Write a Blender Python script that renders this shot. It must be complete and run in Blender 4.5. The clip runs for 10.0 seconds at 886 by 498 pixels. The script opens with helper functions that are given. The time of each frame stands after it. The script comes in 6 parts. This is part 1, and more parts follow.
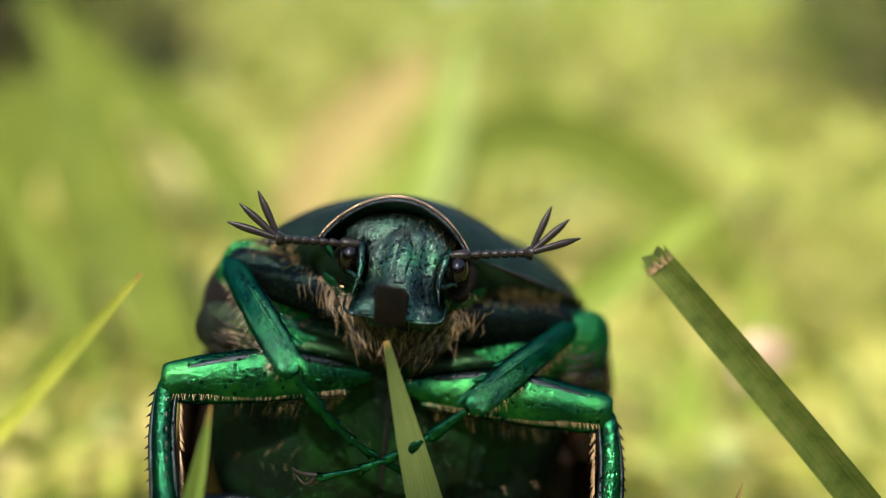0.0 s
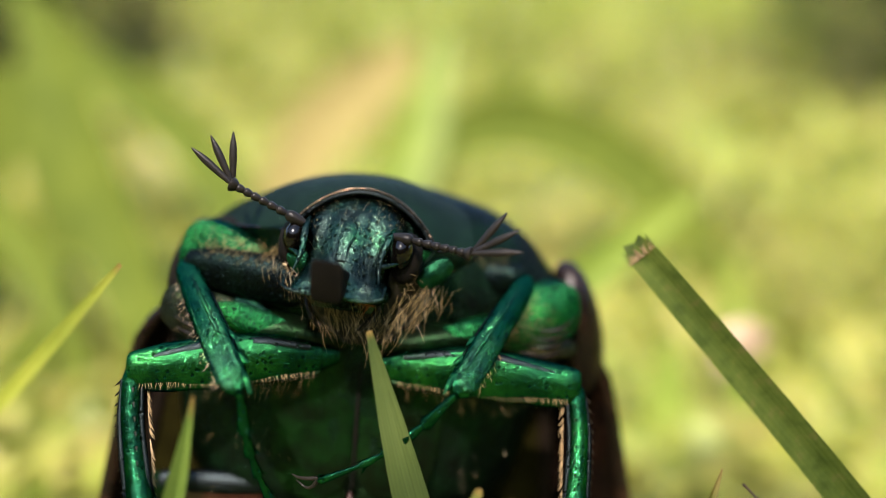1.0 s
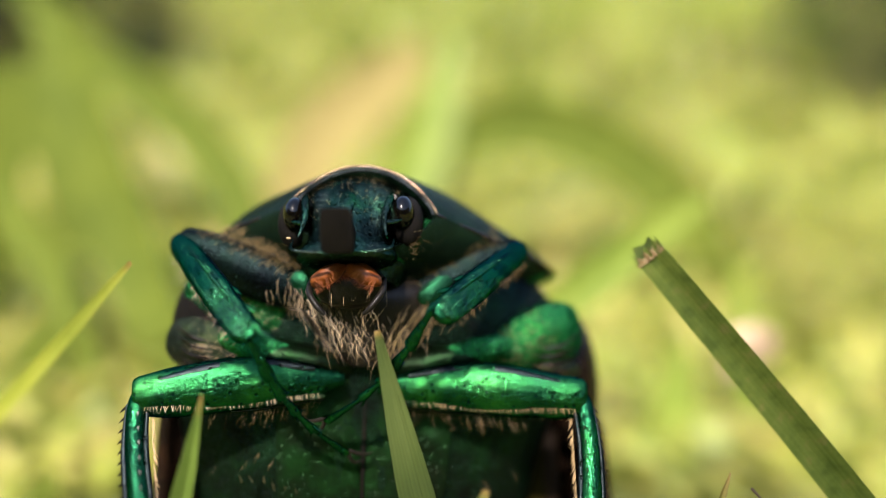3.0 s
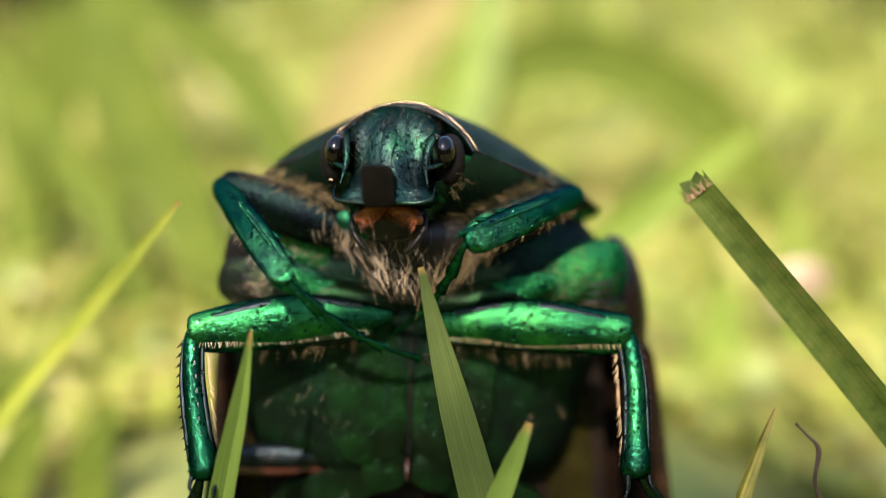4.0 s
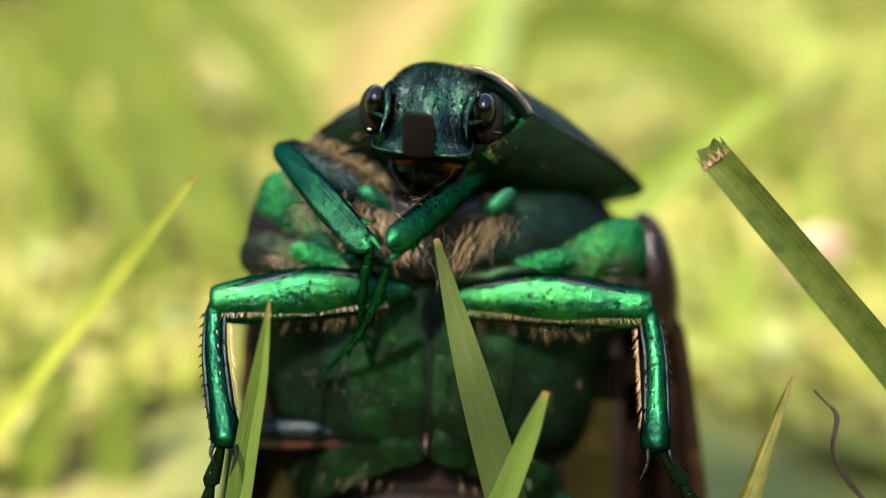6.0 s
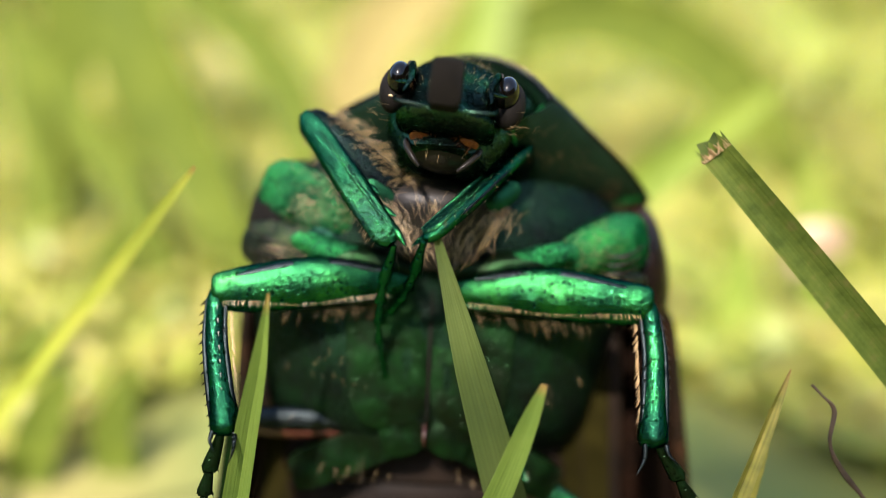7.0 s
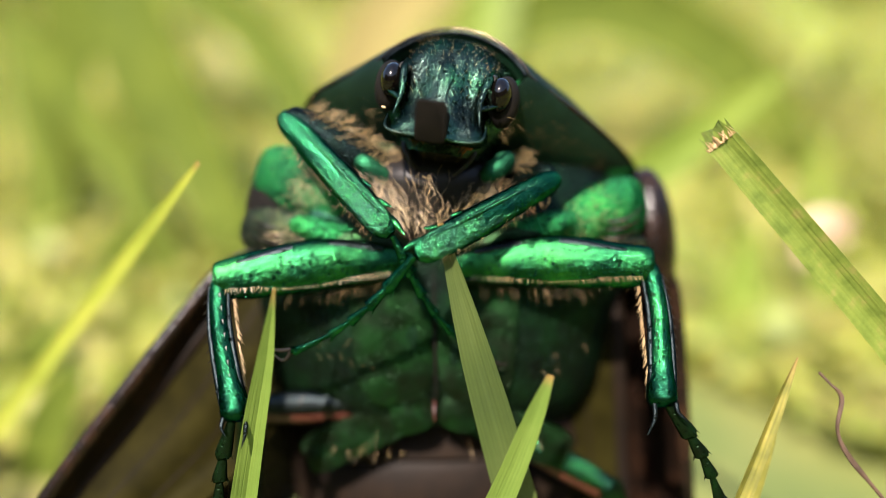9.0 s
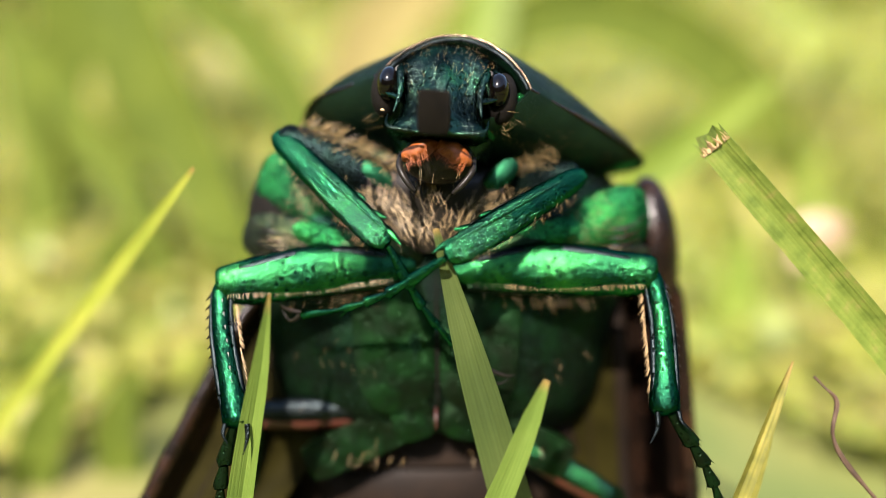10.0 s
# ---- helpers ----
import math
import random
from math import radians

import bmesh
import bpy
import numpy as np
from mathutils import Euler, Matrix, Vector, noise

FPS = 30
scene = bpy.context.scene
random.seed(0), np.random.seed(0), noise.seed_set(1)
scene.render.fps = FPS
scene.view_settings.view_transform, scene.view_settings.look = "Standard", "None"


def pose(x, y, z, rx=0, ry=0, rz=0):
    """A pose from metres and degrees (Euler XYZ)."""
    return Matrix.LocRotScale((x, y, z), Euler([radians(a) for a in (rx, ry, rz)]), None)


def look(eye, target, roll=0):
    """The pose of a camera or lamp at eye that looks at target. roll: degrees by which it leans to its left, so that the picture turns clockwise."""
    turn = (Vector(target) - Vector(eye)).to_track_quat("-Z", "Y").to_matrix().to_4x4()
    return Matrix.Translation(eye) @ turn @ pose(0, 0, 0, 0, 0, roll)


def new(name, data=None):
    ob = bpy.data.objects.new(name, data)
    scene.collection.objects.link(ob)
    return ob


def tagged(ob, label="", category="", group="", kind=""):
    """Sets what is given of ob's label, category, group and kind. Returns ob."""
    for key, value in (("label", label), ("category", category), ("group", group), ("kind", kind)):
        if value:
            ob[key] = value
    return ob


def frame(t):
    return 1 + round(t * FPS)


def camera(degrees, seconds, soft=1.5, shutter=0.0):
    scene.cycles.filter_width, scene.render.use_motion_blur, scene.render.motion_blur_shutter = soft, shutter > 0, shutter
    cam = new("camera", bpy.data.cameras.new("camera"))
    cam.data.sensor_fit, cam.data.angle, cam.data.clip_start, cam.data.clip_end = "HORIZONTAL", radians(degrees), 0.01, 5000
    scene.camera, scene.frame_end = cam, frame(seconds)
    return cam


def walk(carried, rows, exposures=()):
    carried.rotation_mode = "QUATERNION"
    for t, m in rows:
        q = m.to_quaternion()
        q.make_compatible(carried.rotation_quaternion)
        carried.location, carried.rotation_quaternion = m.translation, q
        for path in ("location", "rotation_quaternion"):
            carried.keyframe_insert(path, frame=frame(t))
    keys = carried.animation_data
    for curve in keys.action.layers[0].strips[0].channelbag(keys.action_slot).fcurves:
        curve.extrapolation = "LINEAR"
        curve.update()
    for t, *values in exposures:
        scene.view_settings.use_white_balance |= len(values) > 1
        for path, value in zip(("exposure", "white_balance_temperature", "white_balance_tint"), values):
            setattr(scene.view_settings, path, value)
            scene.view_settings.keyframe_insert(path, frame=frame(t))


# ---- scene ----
cam = camera(62.0, 10.0, soft=0.8)
cam.data.dof.use_dof, cam.data.dof.focus_distance, cam.data.dof.aperture_fstop = True, 0.0191, 19.0
# the camera stays where it is and turns a little: seconds, heading, tilt, roll
walk(cam, [(t, pose(0.00000, -0.01955, 0.02311, 90 + tilt, roll, turn)) for t, turn, tilt, roll in (
    (0, -3.64, -10.78, -2.28),
    (0.2, -4.27, -11.25, -2.33),
    (0.5, -3.69, -11.48, -2.40),
    (0.8, -4.76, -11.56, -2.36),
    (1, -5.00, -11.53, -2.34),
    (1.2, -5.80, -11.48, -2.44),
    (1.5, -6.30, -11.41, -2.60),
    (1.8, -6.38, -11.09, -2.72),
    (2, -5.71, -10.76, -2.80),
    (2.2, -4.85, -9.98, -2.72),
    (3.3, -3.72, -13.64, -2.63),
    (3.4, -2.96, -14.56, -2.38),
    (3.5, -2.35, -15.17, -2.14),
    (3.7, -1.77, -15.73, -1.90),
    (4, -1.10, -16.54, -1.53),
    (4.5, -0.19, -17.47, -1.09),
    (5, 0.34, -18.00, -0.84),
    (5.5, 0.41, -18.87, -0.84),
    (5.7, -0.16, -18.76, -0.45),
    (7, -0.12, -19.38, -0.80),
    (7.5, -0.82, -19.55, -0.87),
    (7.6, -1.18, -19.19, -0.96),
    (7.7, -1.52, -19.06, -1.06),
    (7.8, -2.05, -18.61, -1.15),
    (7.9, -2.46, -18.53, -1.16),
    (8, -2.32, -18.52, -1.17),
    (8.1, -2.57, -18.35, -1.17),
    (8.2, -2.29, -18.68, -1.18),
    (8.3, -1.09, -19.62, -0.93),
    (8.4, -1.16, -18.75, -0.67),
    (8.5, -0.54, -19.24, -0.42),
    (9, -0.00, -20.00, -0.00),
    (9.5, -0.31, -19.43, -0.20),
    (10, -0.38, -19.59, 0.01),
)], ((0, 1.6), (1, 1.68), (2.2, 1.66), (3.5, 1.72), (5, 1.84), (7.5, 1.9), (8, 1.76), (8.5, 1.72), (10, 1.74)))

MM = 0.001


def sky_and_sun():
    world = bpy.data.worlds.new("daylight")
    scene.world = world
    world.use_nodes = True
    nt = world.node_tree
    sky = nt.nodes.new("ShaderNodeTexSky")
    sky.sky_type, sky.sun_disc = "NISHITA", False
    sky.sun_elevation, sky.sun_rotation = radians(SUN_UP), radians(180 + SUN_SIDE)
    nt.links.new(sky.outputs[0], nt.nodes["Background"].inputs[0])
    nt.nodes["Background"].inputs[1].default_value = 0.15
    lamp = bpy.data.lights.new("sun", "SUN")
    lamp.energy, lamp.angle, lamp.color = 4.6, radians(0.55), (1.0, 0.87, 0.79)
    ob = new("sun", lamp)
    a, e = radians(SUN_SIDE), radians(SUN_UP)
    way = Vector((-math.sin(a) * math.cos(e), -math.cos(a) * math.cos(e), math.sin(e)))
    ob.matrix_world = look(way, (0, 0, 0))


# where the sun stands: degrees above the ground, and degrees to the left of straight behind the camera
SUN_UP, SUN_SIDE = 53, 20
sky_and_sun()


# ---- materials ----
def material(name):
    m = bpy.data.materials.new(name)
    m.use_nodes = True
    nt = m.node_tree
    return m, nt, nt.nodes["Principled BSDF"]


def texture(nt, kind, scale, detail=3.0, rough=0.55, coords="Object"):
    c = nt.nodes.new("ShaderNodeTexCoord")
    n = nt.nodes.new("ShaderNodeTex" + kind)
    n.inputs["Scale"].default_value = scale
    if kind == "Noise":
        n.inputs["Detail"].default_value, n.inputs["Roughness"].default_value = detail, rough
    nt.links.new(c.outputs[coords], n.inputs["Vector"])
    return n


def ramp(nt, socket, stops):
    r = nt.nodes.new("ShaderNodeValToRGB")
    while len(r.color_ramp.elements) < len(stops):
        r.color_ramp.elements.new(0.5)
    for e, (p, c) in zip(r.color_ramp.elements, stops):
        e.position, e.color = p, (*c, 1) if len(c) == 3 else c
    nt.links.new(socket, r.inputs[0])
    return r


def bump(nt, bsdf, layers):
    """layers: (height socket, strength, depth in mm)"""
    last = None
    for socket, strength, depth in layers:
        b = nt.nodes.new("ShaderNodeBump")
        b.inputs["Strength"].default_value, b.inputs["Distance"].default_value = strength, depth * MM
        nt.links.new(socket, b.inputs["Height"])
        if last:
            nt.links.new(last.outputs[0], b.inputs["Normal"])
        last = b
    nt.links.new(last.outputs[0], bsdf.inputs["Normal"])


def shell(name, colours, rough=(0.22, 0.42), pits=9000, pit_depth=0.05, metal=1.0, edge=(0.08, 0.2, 0.45), wrinkle=0.4, pit_at=(0.12, 0.32), grain=900, pit_dark=0.0, grit=16000, grit_depth=0.03):
    """Metallic beetle cuticle: colour drifts over it, small pits and fine wrinkles break the gloss."""
    m, nt, b = material(name)
    drift = texture(nt, "Noise", grain, 6, 0.65)
    col = ramp(nt, drift.outputs["Fac"], [(0.3 + 0.4 * i / max(1, len(colours) - 1), c) for i, c in enumerate(colours)])
    b.inputs["Metallic"].default_value = metal
    b.inputs["Specular Tint"].default_value = (*edge, 1)
    fine = texture(nt, "Noise", grit, 4, 0.65)
    r = ramp(nt, fine.outputs["Fac"], [(0.3, (rough[0],) * 3), (0.7, (rough[1],) * 3)])
    nt.links.new(r.outputs[0], b.inputs["Roughness"])
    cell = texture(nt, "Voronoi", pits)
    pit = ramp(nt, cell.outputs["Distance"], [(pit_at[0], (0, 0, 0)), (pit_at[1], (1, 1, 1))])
    # shade in the pits is put into the colour: their bottoms are darker
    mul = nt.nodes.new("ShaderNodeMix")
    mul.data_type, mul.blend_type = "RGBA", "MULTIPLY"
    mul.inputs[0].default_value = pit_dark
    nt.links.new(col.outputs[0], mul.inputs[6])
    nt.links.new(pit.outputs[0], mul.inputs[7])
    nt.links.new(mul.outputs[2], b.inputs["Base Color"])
    bump(nt, b, [(pit.outputs[0], 0.8, pit_depth), (fine.outputs["Fac"], wrinkle, grit_depth)])
    return m


def plain(name, colours, rough=0.5, scale=3000, metal=0.0, relief=0.3, depth=0.03, spec=0.5, through_light=0.0):
    m, nt, b = material(name)
    n = texture(nt, "Noise", scale, 4, 0.6)
    col = ramp(nt, n.outputs["Fac"], [(0.3 + 0.4 * i / max(1, len(colours) - 1), c) for i, c in enumerate(colours)])
    nt.links.new(col.outputs[0], b.inputs["Base Color"])
    b.inputs["Roughness"].default_value, b.inputs["Metallic"].default_value = rough, metal
    b.inputs["Specular IOR Level"].default_value = spec
    if relief:
        f = texture(nt, "Noise", scale * 5, 3)
        bump(nt, b, [(f.outputs["Fac"], relief, depth)])
    if through_light:
        tr = nt.nodes.new("ShaderNodeBsdfTranslucent")
        nt.links.new(col.outputs[0], tr.inputs["Color"])
        mix = nt.nodes.new("ShaderNodeMixShader")
        mix.inputs[0].default_value = through_light
        nt.links.new(b.outputs[0], mix.inputs[1])
        nt.links.new(tr.outputs[0], mix.inputs[2])
        nt.links.new(mix.outputs[0], nt.nodes["Material Output"].inputs["Surface"])
    return m


def leaf(name, colours, per_island=False, veins=True, through_light=0.35, rough=0.42, dry_tip=(0.92, 1.0), ribs=15, rib_depth=0.55, blotch=350, spec=0.5):
    """Grass leaf: lengthwise veins, blotches, light coming through."""
    m, nt, b = material(name)
    blot = texture(nt, "Noise", blotch, 5)
    uv = nt.nodes.new("ShaderNodeUVMap")
    uv.uv_map = "along"
    if per_island:
        g = nt.nodes.new("ShaderNodeNewGeometry")
        mixv = nt.nodes.new("ShaderNodeMath")
        mixv.operation = "MULTIPLY_ADD"
        mixv.inputs[1].default_value, mixv.inputs[2].default_value = 0.3, -0.15
        nt.links.new(blot.outputs["Fac"], mixv.inputs[0])
        add = nt.nodes.new("ShaderNodeMath")
        nt.links.new(mixv.outputs[0], add.inputs[0])
        nt.links.new(g.outputs["Random Per Island"], add.inputs[1])
        fac = add.outputs[0]
        col = ramp(nt, fac, [(i / max(1, len(colours) - 1), c) for i, c in enumerate(colours)])
    else:
        fac = blot.outputs["Fac"]
        col = ramp(nt, fac, [(0.3 + 0.4 * i / max(1, len(colours) - 1), c) for i, c in enumerate(colours)])
    out = col.outputs[0]
    layers = []
    if veins:
        sep = nt.nodes.new("ShaderNodeSeparateXYZ")
        nt.links.new(uv.outputs[0], sep.inputs[0])
        s = nt.nodes.new("ShaderNodeMath")
        s.operation = "MULTIPLY"
        s.inputs[1].default_value = 2 * math.pi * ribs
        nt.links.new(sep.outputs[0], s.inputs[0])
        sine = nt.nodes.new("ShaderNodeMath")
        sine.operation = "SINE"
        nt.links.new(s.outputs[0], sine.inputs[0])
        # uneven streaks run along the leaf and break the veins' rhythm
        stretch = nt.nodes.new("ShaderNodeVectorMath")
        stretch.operation = "MULTIPLY"
        stretch.inputs[1].default_value = (ribs * 2.2, 7, 1)
        nt.links.new(uv.outputs[0], stretch.inputs[0])
        streak = nt.nodes.new("ShaderNodeTexNoise")
        streak.inputs["Scale"].default_value, streak.inputs["Detail"].default_value = 1.0, 4
        nt.links.new(stretch.outputs[0], streak.inputs["Vector"])
        w = nt.nodes.new("ShaderNodeMath")
        w.operation = "MULTIPLY_ADD"
        w.inputs[1].default_value = 0.1
        nt.links.new(sine.outputs[0], w.inputs[0])
        nt.links.new(streak.outputs["Fac"], w.inputs[2])
        mul = nt.nodes.new("ShaderNodeMix")
        mul.data_type, mul.blend_type = "RGBA", "MULTIPLY"
        v = ramp(nt, w.outputs[0], [(0.25, (0.4, 0.45, 0.35)), (0.75, (1, 1, 1))])
        mul.inputs[0].default_value = rib_depth
        nt.links.new(out, mul.inputs[6])
        nt.links.new(v.outputs[0], mul.inputs[7])
        # dry tip: the last part of the blade fades to straw and rust
        tip = ramp(nt, sep.outputs[1], [(dry_tip[0], (0, 0, 0)), (dry_tip[1], (1, 1, 1))])
        dry = nt.nodes.new("ShaderNodeMix")
        dry.data_type = "RGBA"
        dry.inputs[7].default_value = (0.34, 0.22, 0.07, 1)
        nt.links.new(tip.outputs[0], dry.inputs[0])
        nt.links.new(mul.outputs[2], dry.inputs[6])
        out = dry.outputs[2]
        layers.append((w.outputs[0], 0.6, 0.03))
    nt.links.new(out, b.inputs["Base Color"])
    b.inputs["Roughness"].default_value = rough
    b.inputs["Specular IOR Level"].default_value = spec
    fine = texture(nt, "Noise", 9000, 3)
    layers.append((fine.outputs["Fac"], 0.3, 0.03))
    bump(nt, b, layers)
    tr = nt.nodes.new("ShaderNodeBsdfTranslucent")
    nt.links.new(out, tr.inputs["Color"])
    mix = nt.nodes.new("ShaderNodeMixShader")
    mix.inputs[0].default_value = through_light
    nt.links.new(b.outputs[0], mix.inputs[1])
    nt.links.new(tr.outputs[0], mix.inputs[2])
    nt.links.new(mix.outputs[0], nt.nodes["Material Output"].inputs["Surface"])
    return m


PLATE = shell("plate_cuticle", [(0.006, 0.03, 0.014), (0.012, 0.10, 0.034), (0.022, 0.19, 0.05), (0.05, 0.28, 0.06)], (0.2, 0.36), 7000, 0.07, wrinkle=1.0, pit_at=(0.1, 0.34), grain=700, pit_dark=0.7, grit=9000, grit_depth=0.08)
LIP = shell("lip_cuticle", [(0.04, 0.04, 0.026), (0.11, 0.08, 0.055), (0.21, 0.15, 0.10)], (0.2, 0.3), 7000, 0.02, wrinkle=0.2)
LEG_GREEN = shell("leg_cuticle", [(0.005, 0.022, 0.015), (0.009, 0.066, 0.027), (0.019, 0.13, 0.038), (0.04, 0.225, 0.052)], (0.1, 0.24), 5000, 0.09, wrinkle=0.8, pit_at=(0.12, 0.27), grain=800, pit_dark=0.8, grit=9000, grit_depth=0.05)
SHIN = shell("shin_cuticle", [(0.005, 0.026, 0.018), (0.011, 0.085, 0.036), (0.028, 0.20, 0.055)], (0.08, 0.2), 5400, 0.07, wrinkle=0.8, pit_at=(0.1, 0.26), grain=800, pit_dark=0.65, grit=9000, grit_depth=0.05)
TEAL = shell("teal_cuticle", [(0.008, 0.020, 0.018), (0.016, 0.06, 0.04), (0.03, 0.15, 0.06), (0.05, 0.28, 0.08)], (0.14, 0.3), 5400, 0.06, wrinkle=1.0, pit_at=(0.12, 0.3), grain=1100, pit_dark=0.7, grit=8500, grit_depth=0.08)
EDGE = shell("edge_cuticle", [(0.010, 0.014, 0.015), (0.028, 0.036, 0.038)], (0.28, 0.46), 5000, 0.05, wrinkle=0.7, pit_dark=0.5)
# green lowered towards black: the shade under the body is in this colour
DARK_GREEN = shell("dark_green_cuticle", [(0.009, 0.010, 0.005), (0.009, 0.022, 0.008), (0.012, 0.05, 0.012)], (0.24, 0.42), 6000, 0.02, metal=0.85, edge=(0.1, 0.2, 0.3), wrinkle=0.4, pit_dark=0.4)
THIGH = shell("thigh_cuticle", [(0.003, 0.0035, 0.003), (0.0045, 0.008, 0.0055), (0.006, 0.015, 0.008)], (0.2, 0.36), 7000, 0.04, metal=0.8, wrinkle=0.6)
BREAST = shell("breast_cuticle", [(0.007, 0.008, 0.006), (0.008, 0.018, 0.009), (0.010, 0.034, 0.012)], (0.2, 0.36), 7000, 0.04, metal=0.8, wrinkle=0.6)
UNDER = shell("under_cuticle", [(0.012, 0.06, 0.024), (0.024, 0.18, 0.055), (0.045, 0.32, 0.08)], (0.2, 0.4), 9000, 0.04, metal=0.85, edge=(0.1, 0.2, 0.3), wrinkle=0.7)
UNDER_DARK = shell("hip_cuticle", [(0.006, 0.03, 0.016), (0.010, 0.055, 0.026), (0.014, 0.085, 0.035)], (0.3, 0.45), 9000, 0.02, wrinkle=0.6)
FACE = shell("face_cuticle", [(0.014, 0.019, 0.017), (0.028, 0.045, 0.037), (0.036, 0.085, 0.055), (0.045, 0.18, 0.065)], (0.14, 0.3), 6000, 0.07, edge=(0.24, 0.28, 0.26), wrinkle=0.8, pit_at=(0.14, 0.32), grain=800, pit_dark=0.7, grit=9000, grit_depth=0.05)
DORSAL = shell("pronotum_cuticle", [(0.008, 0.018, 0.012), (0.014, 0.034, 0.02)], (0.32, 0.44), 14000, 0.012, 0.7, (0.2, 0.25, 0.22), 0.2)
BLACK = plain("black_cuticle", [(0.008, 0.007, 0.006), (0.015, 0.012, 0.009)], 0.38, 2500, spec=0.18)
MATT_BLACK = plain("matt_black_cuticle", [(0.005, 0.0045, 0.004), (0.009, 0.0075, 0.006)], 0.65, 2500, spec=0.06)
EYE = plain("eye", [(0.0012, 0.001, 0.0008), (0.003, 0.002, 0.0015)], 0.12, 2500, relief=0.0, spec=0.3)
BROWN = plain("brown_cuticle", [(0.004, 0.0028, 0.002), (0.008, 0.0045, 0.003), (0.022, 0.010, 0.005)], 0.26, 1200, relief=0.5, depth=0.05, spec=0.2)
RUST = plain("red_brown_cuticle", [(0.025, 0.007, 0.005), (0.06, 0.014, 0.008)], 0.4, 900)
ABDOMEN = plain("abdomen_cuticle", [(0.006, 0.0045, 0.0035), (0.013, 0.008, 0.005)], 0.5, 1200, spec=0.06)
MEMBRANE = plain("wing_membrane", [(0.010, 0.0085, 0.002), (0.028, 0.024, 0.005)], 0.6, 700, spec=0.03, through_light=0.4)
ORANGE = plain("orange_mouthparts", [(0.12, 0.026, 0.003), (0.26, 0.066, 0.007)], 0.55, 5000)
HAIR = plain("pale_hair", [(0.19, 0.13, 0.055), (0.42, 0.30, 0.14)], 0.4, 2000, relief=0)
GRASS = leaf("grass_leaf", [(0.10, 0.17, 0.03), (0.15, 0.23, 0.04), (0.20, 0.28, 0.055)], dry_tip=(0.96, 1.0), ribs=8, rib_depth=0.3)
GRASS_FRONT = leaf("front_grass_leaf", [(0.052, 0.08, 0.022), (0.07, 0.104, 0.026), (0.092, 0.128, 0.034)], dry_tip=(0.99, 1.0), ribs=9, rib_depth=0.35)
GRASS_DARK = leaf("dark_grass_leaf", [(0.04, 0.075, 0.016), (0.062, 0.11, 0.025), (0.10, 0.15, 0.036)], dry_tip=(0.99, 1.0))
GRASS_PALE = leaf("pale_grass_leaf", [(0.30, 0.35, 0.045), (0.40, 0.44, 0.06), (0.50, 0.50, 0.085)], dry_tip=(0.96, 1.0), ribs=6, rib_depth=0.3)
GRASS_FAR = leaf("lawn_leaf", [(0.23, 0.29, 0.05), (0.29, 0.34, 0.058), (0.36, 0.38, 0.07), (0.43, 0.41, 0.10), (0.48, 0.41, 0.14)], True, False, 0.5)
GRASS_TALL = leaf("tall_grass_leaf", [(0.20, 0.27, 0.04), (0.26, 0.32, 0.05), (0.33, 0.36, 0.07), (0.40, 0.40, 0.10), (0.44, 0.36, 0.14)], True, False, 0.5)
SHRUB = leaf("shrub_leaf", [(0.012, 0.018, 0.006), (0.03, 0.035, 0.012), (0.06, 0.05, 0.022)], True, False, 0.2, rough=0.7, spec=0.1)
GRASS_SOFT = leaf("soft_grass_leaf", [(0.14, 0.20, 0.03), (0.18, 0.25, 0.038), (0.23, 0.29, 0.05)], veins=False, spec=0.15)
GRASS_CUT = leaf("mown_grass_leaf", [(0.09, 0.13, 0.02), (0.125, 0.17, 0.028), (0.155, 0.20, 0.034), (0.21, 0.205, 0.055)], dry_tip=(0.96, 0.99), ribs=7, rib_depth=0.2, blotch=2200, through_light=0.22, spec=0.25)
GRASS_STRAW = leaf("dry_grass_leaf", [(0.24, 0.20, 0.07), (0.28, 0.235, 0.085), (0.32, 0.265, 0.10)], veins=False, rough=0.7, spec=0.08)
GRASS_MID = leaf("mid_grass_leaf", [(0.07, 0.10, 0.014), (0.10, 0.135, 0.018), (0.13, 0.165, 0.022)], veins=False, rough=0.7, spec=0.08)
SCALY = shell("hairy_plate_cuticle", [(0.008, 0.008, 0.006), (0.02, 0.03, 0.014), (0.05, 0.07, 0.02)], (0.25, 0.45), 8000, 0.1, metal=0.7, wrinkle=1.0, pit_at=(0.1, 0.4), grain=1200, pit_dark=0.8)
STRAW = plain("straw", [(0.35, 0.22, 0.10), (0.55, 0.40, 0.22)], 0.6, 800)
SCRAP = plain("dry_leaf_scrap", [(0.24, 0.17, 0.10), (0.40, 0.30, 0.19)], 0.7, 800)
GRASS_OLIVE = leaf("olive_grass_leaf", [(0.17, 0.17, 0.026), (0.27, 0.25, 0.04), (0.38, 0.32, 0.065)], dry_tip=(0.9, 1.0), ribs=4, rib_depth=0.9, blotch=1500)
TWIG = plain("dry_stem", [(0.03, 0.017, 0.010), (0.09, 0.05, 0.028)], 0.7, 1500)
SOIL = plain("soil_and_thatch", [(0.040, 0.063, 0.010), (0.080, 0.104, 0.020), (0.135, 0.137, 0.032), (0.198, 0.157, 0.051)], 0.9, 42, relief=0.3, depth=1.0)
HEDGE = plain("dark_hedge", [(0.03, 0.04, 0.015), (0.07, 0.09, 0.03), (0.10, 0.10, 0.04)], 0.9, 25, relief=0.6, depth=20)


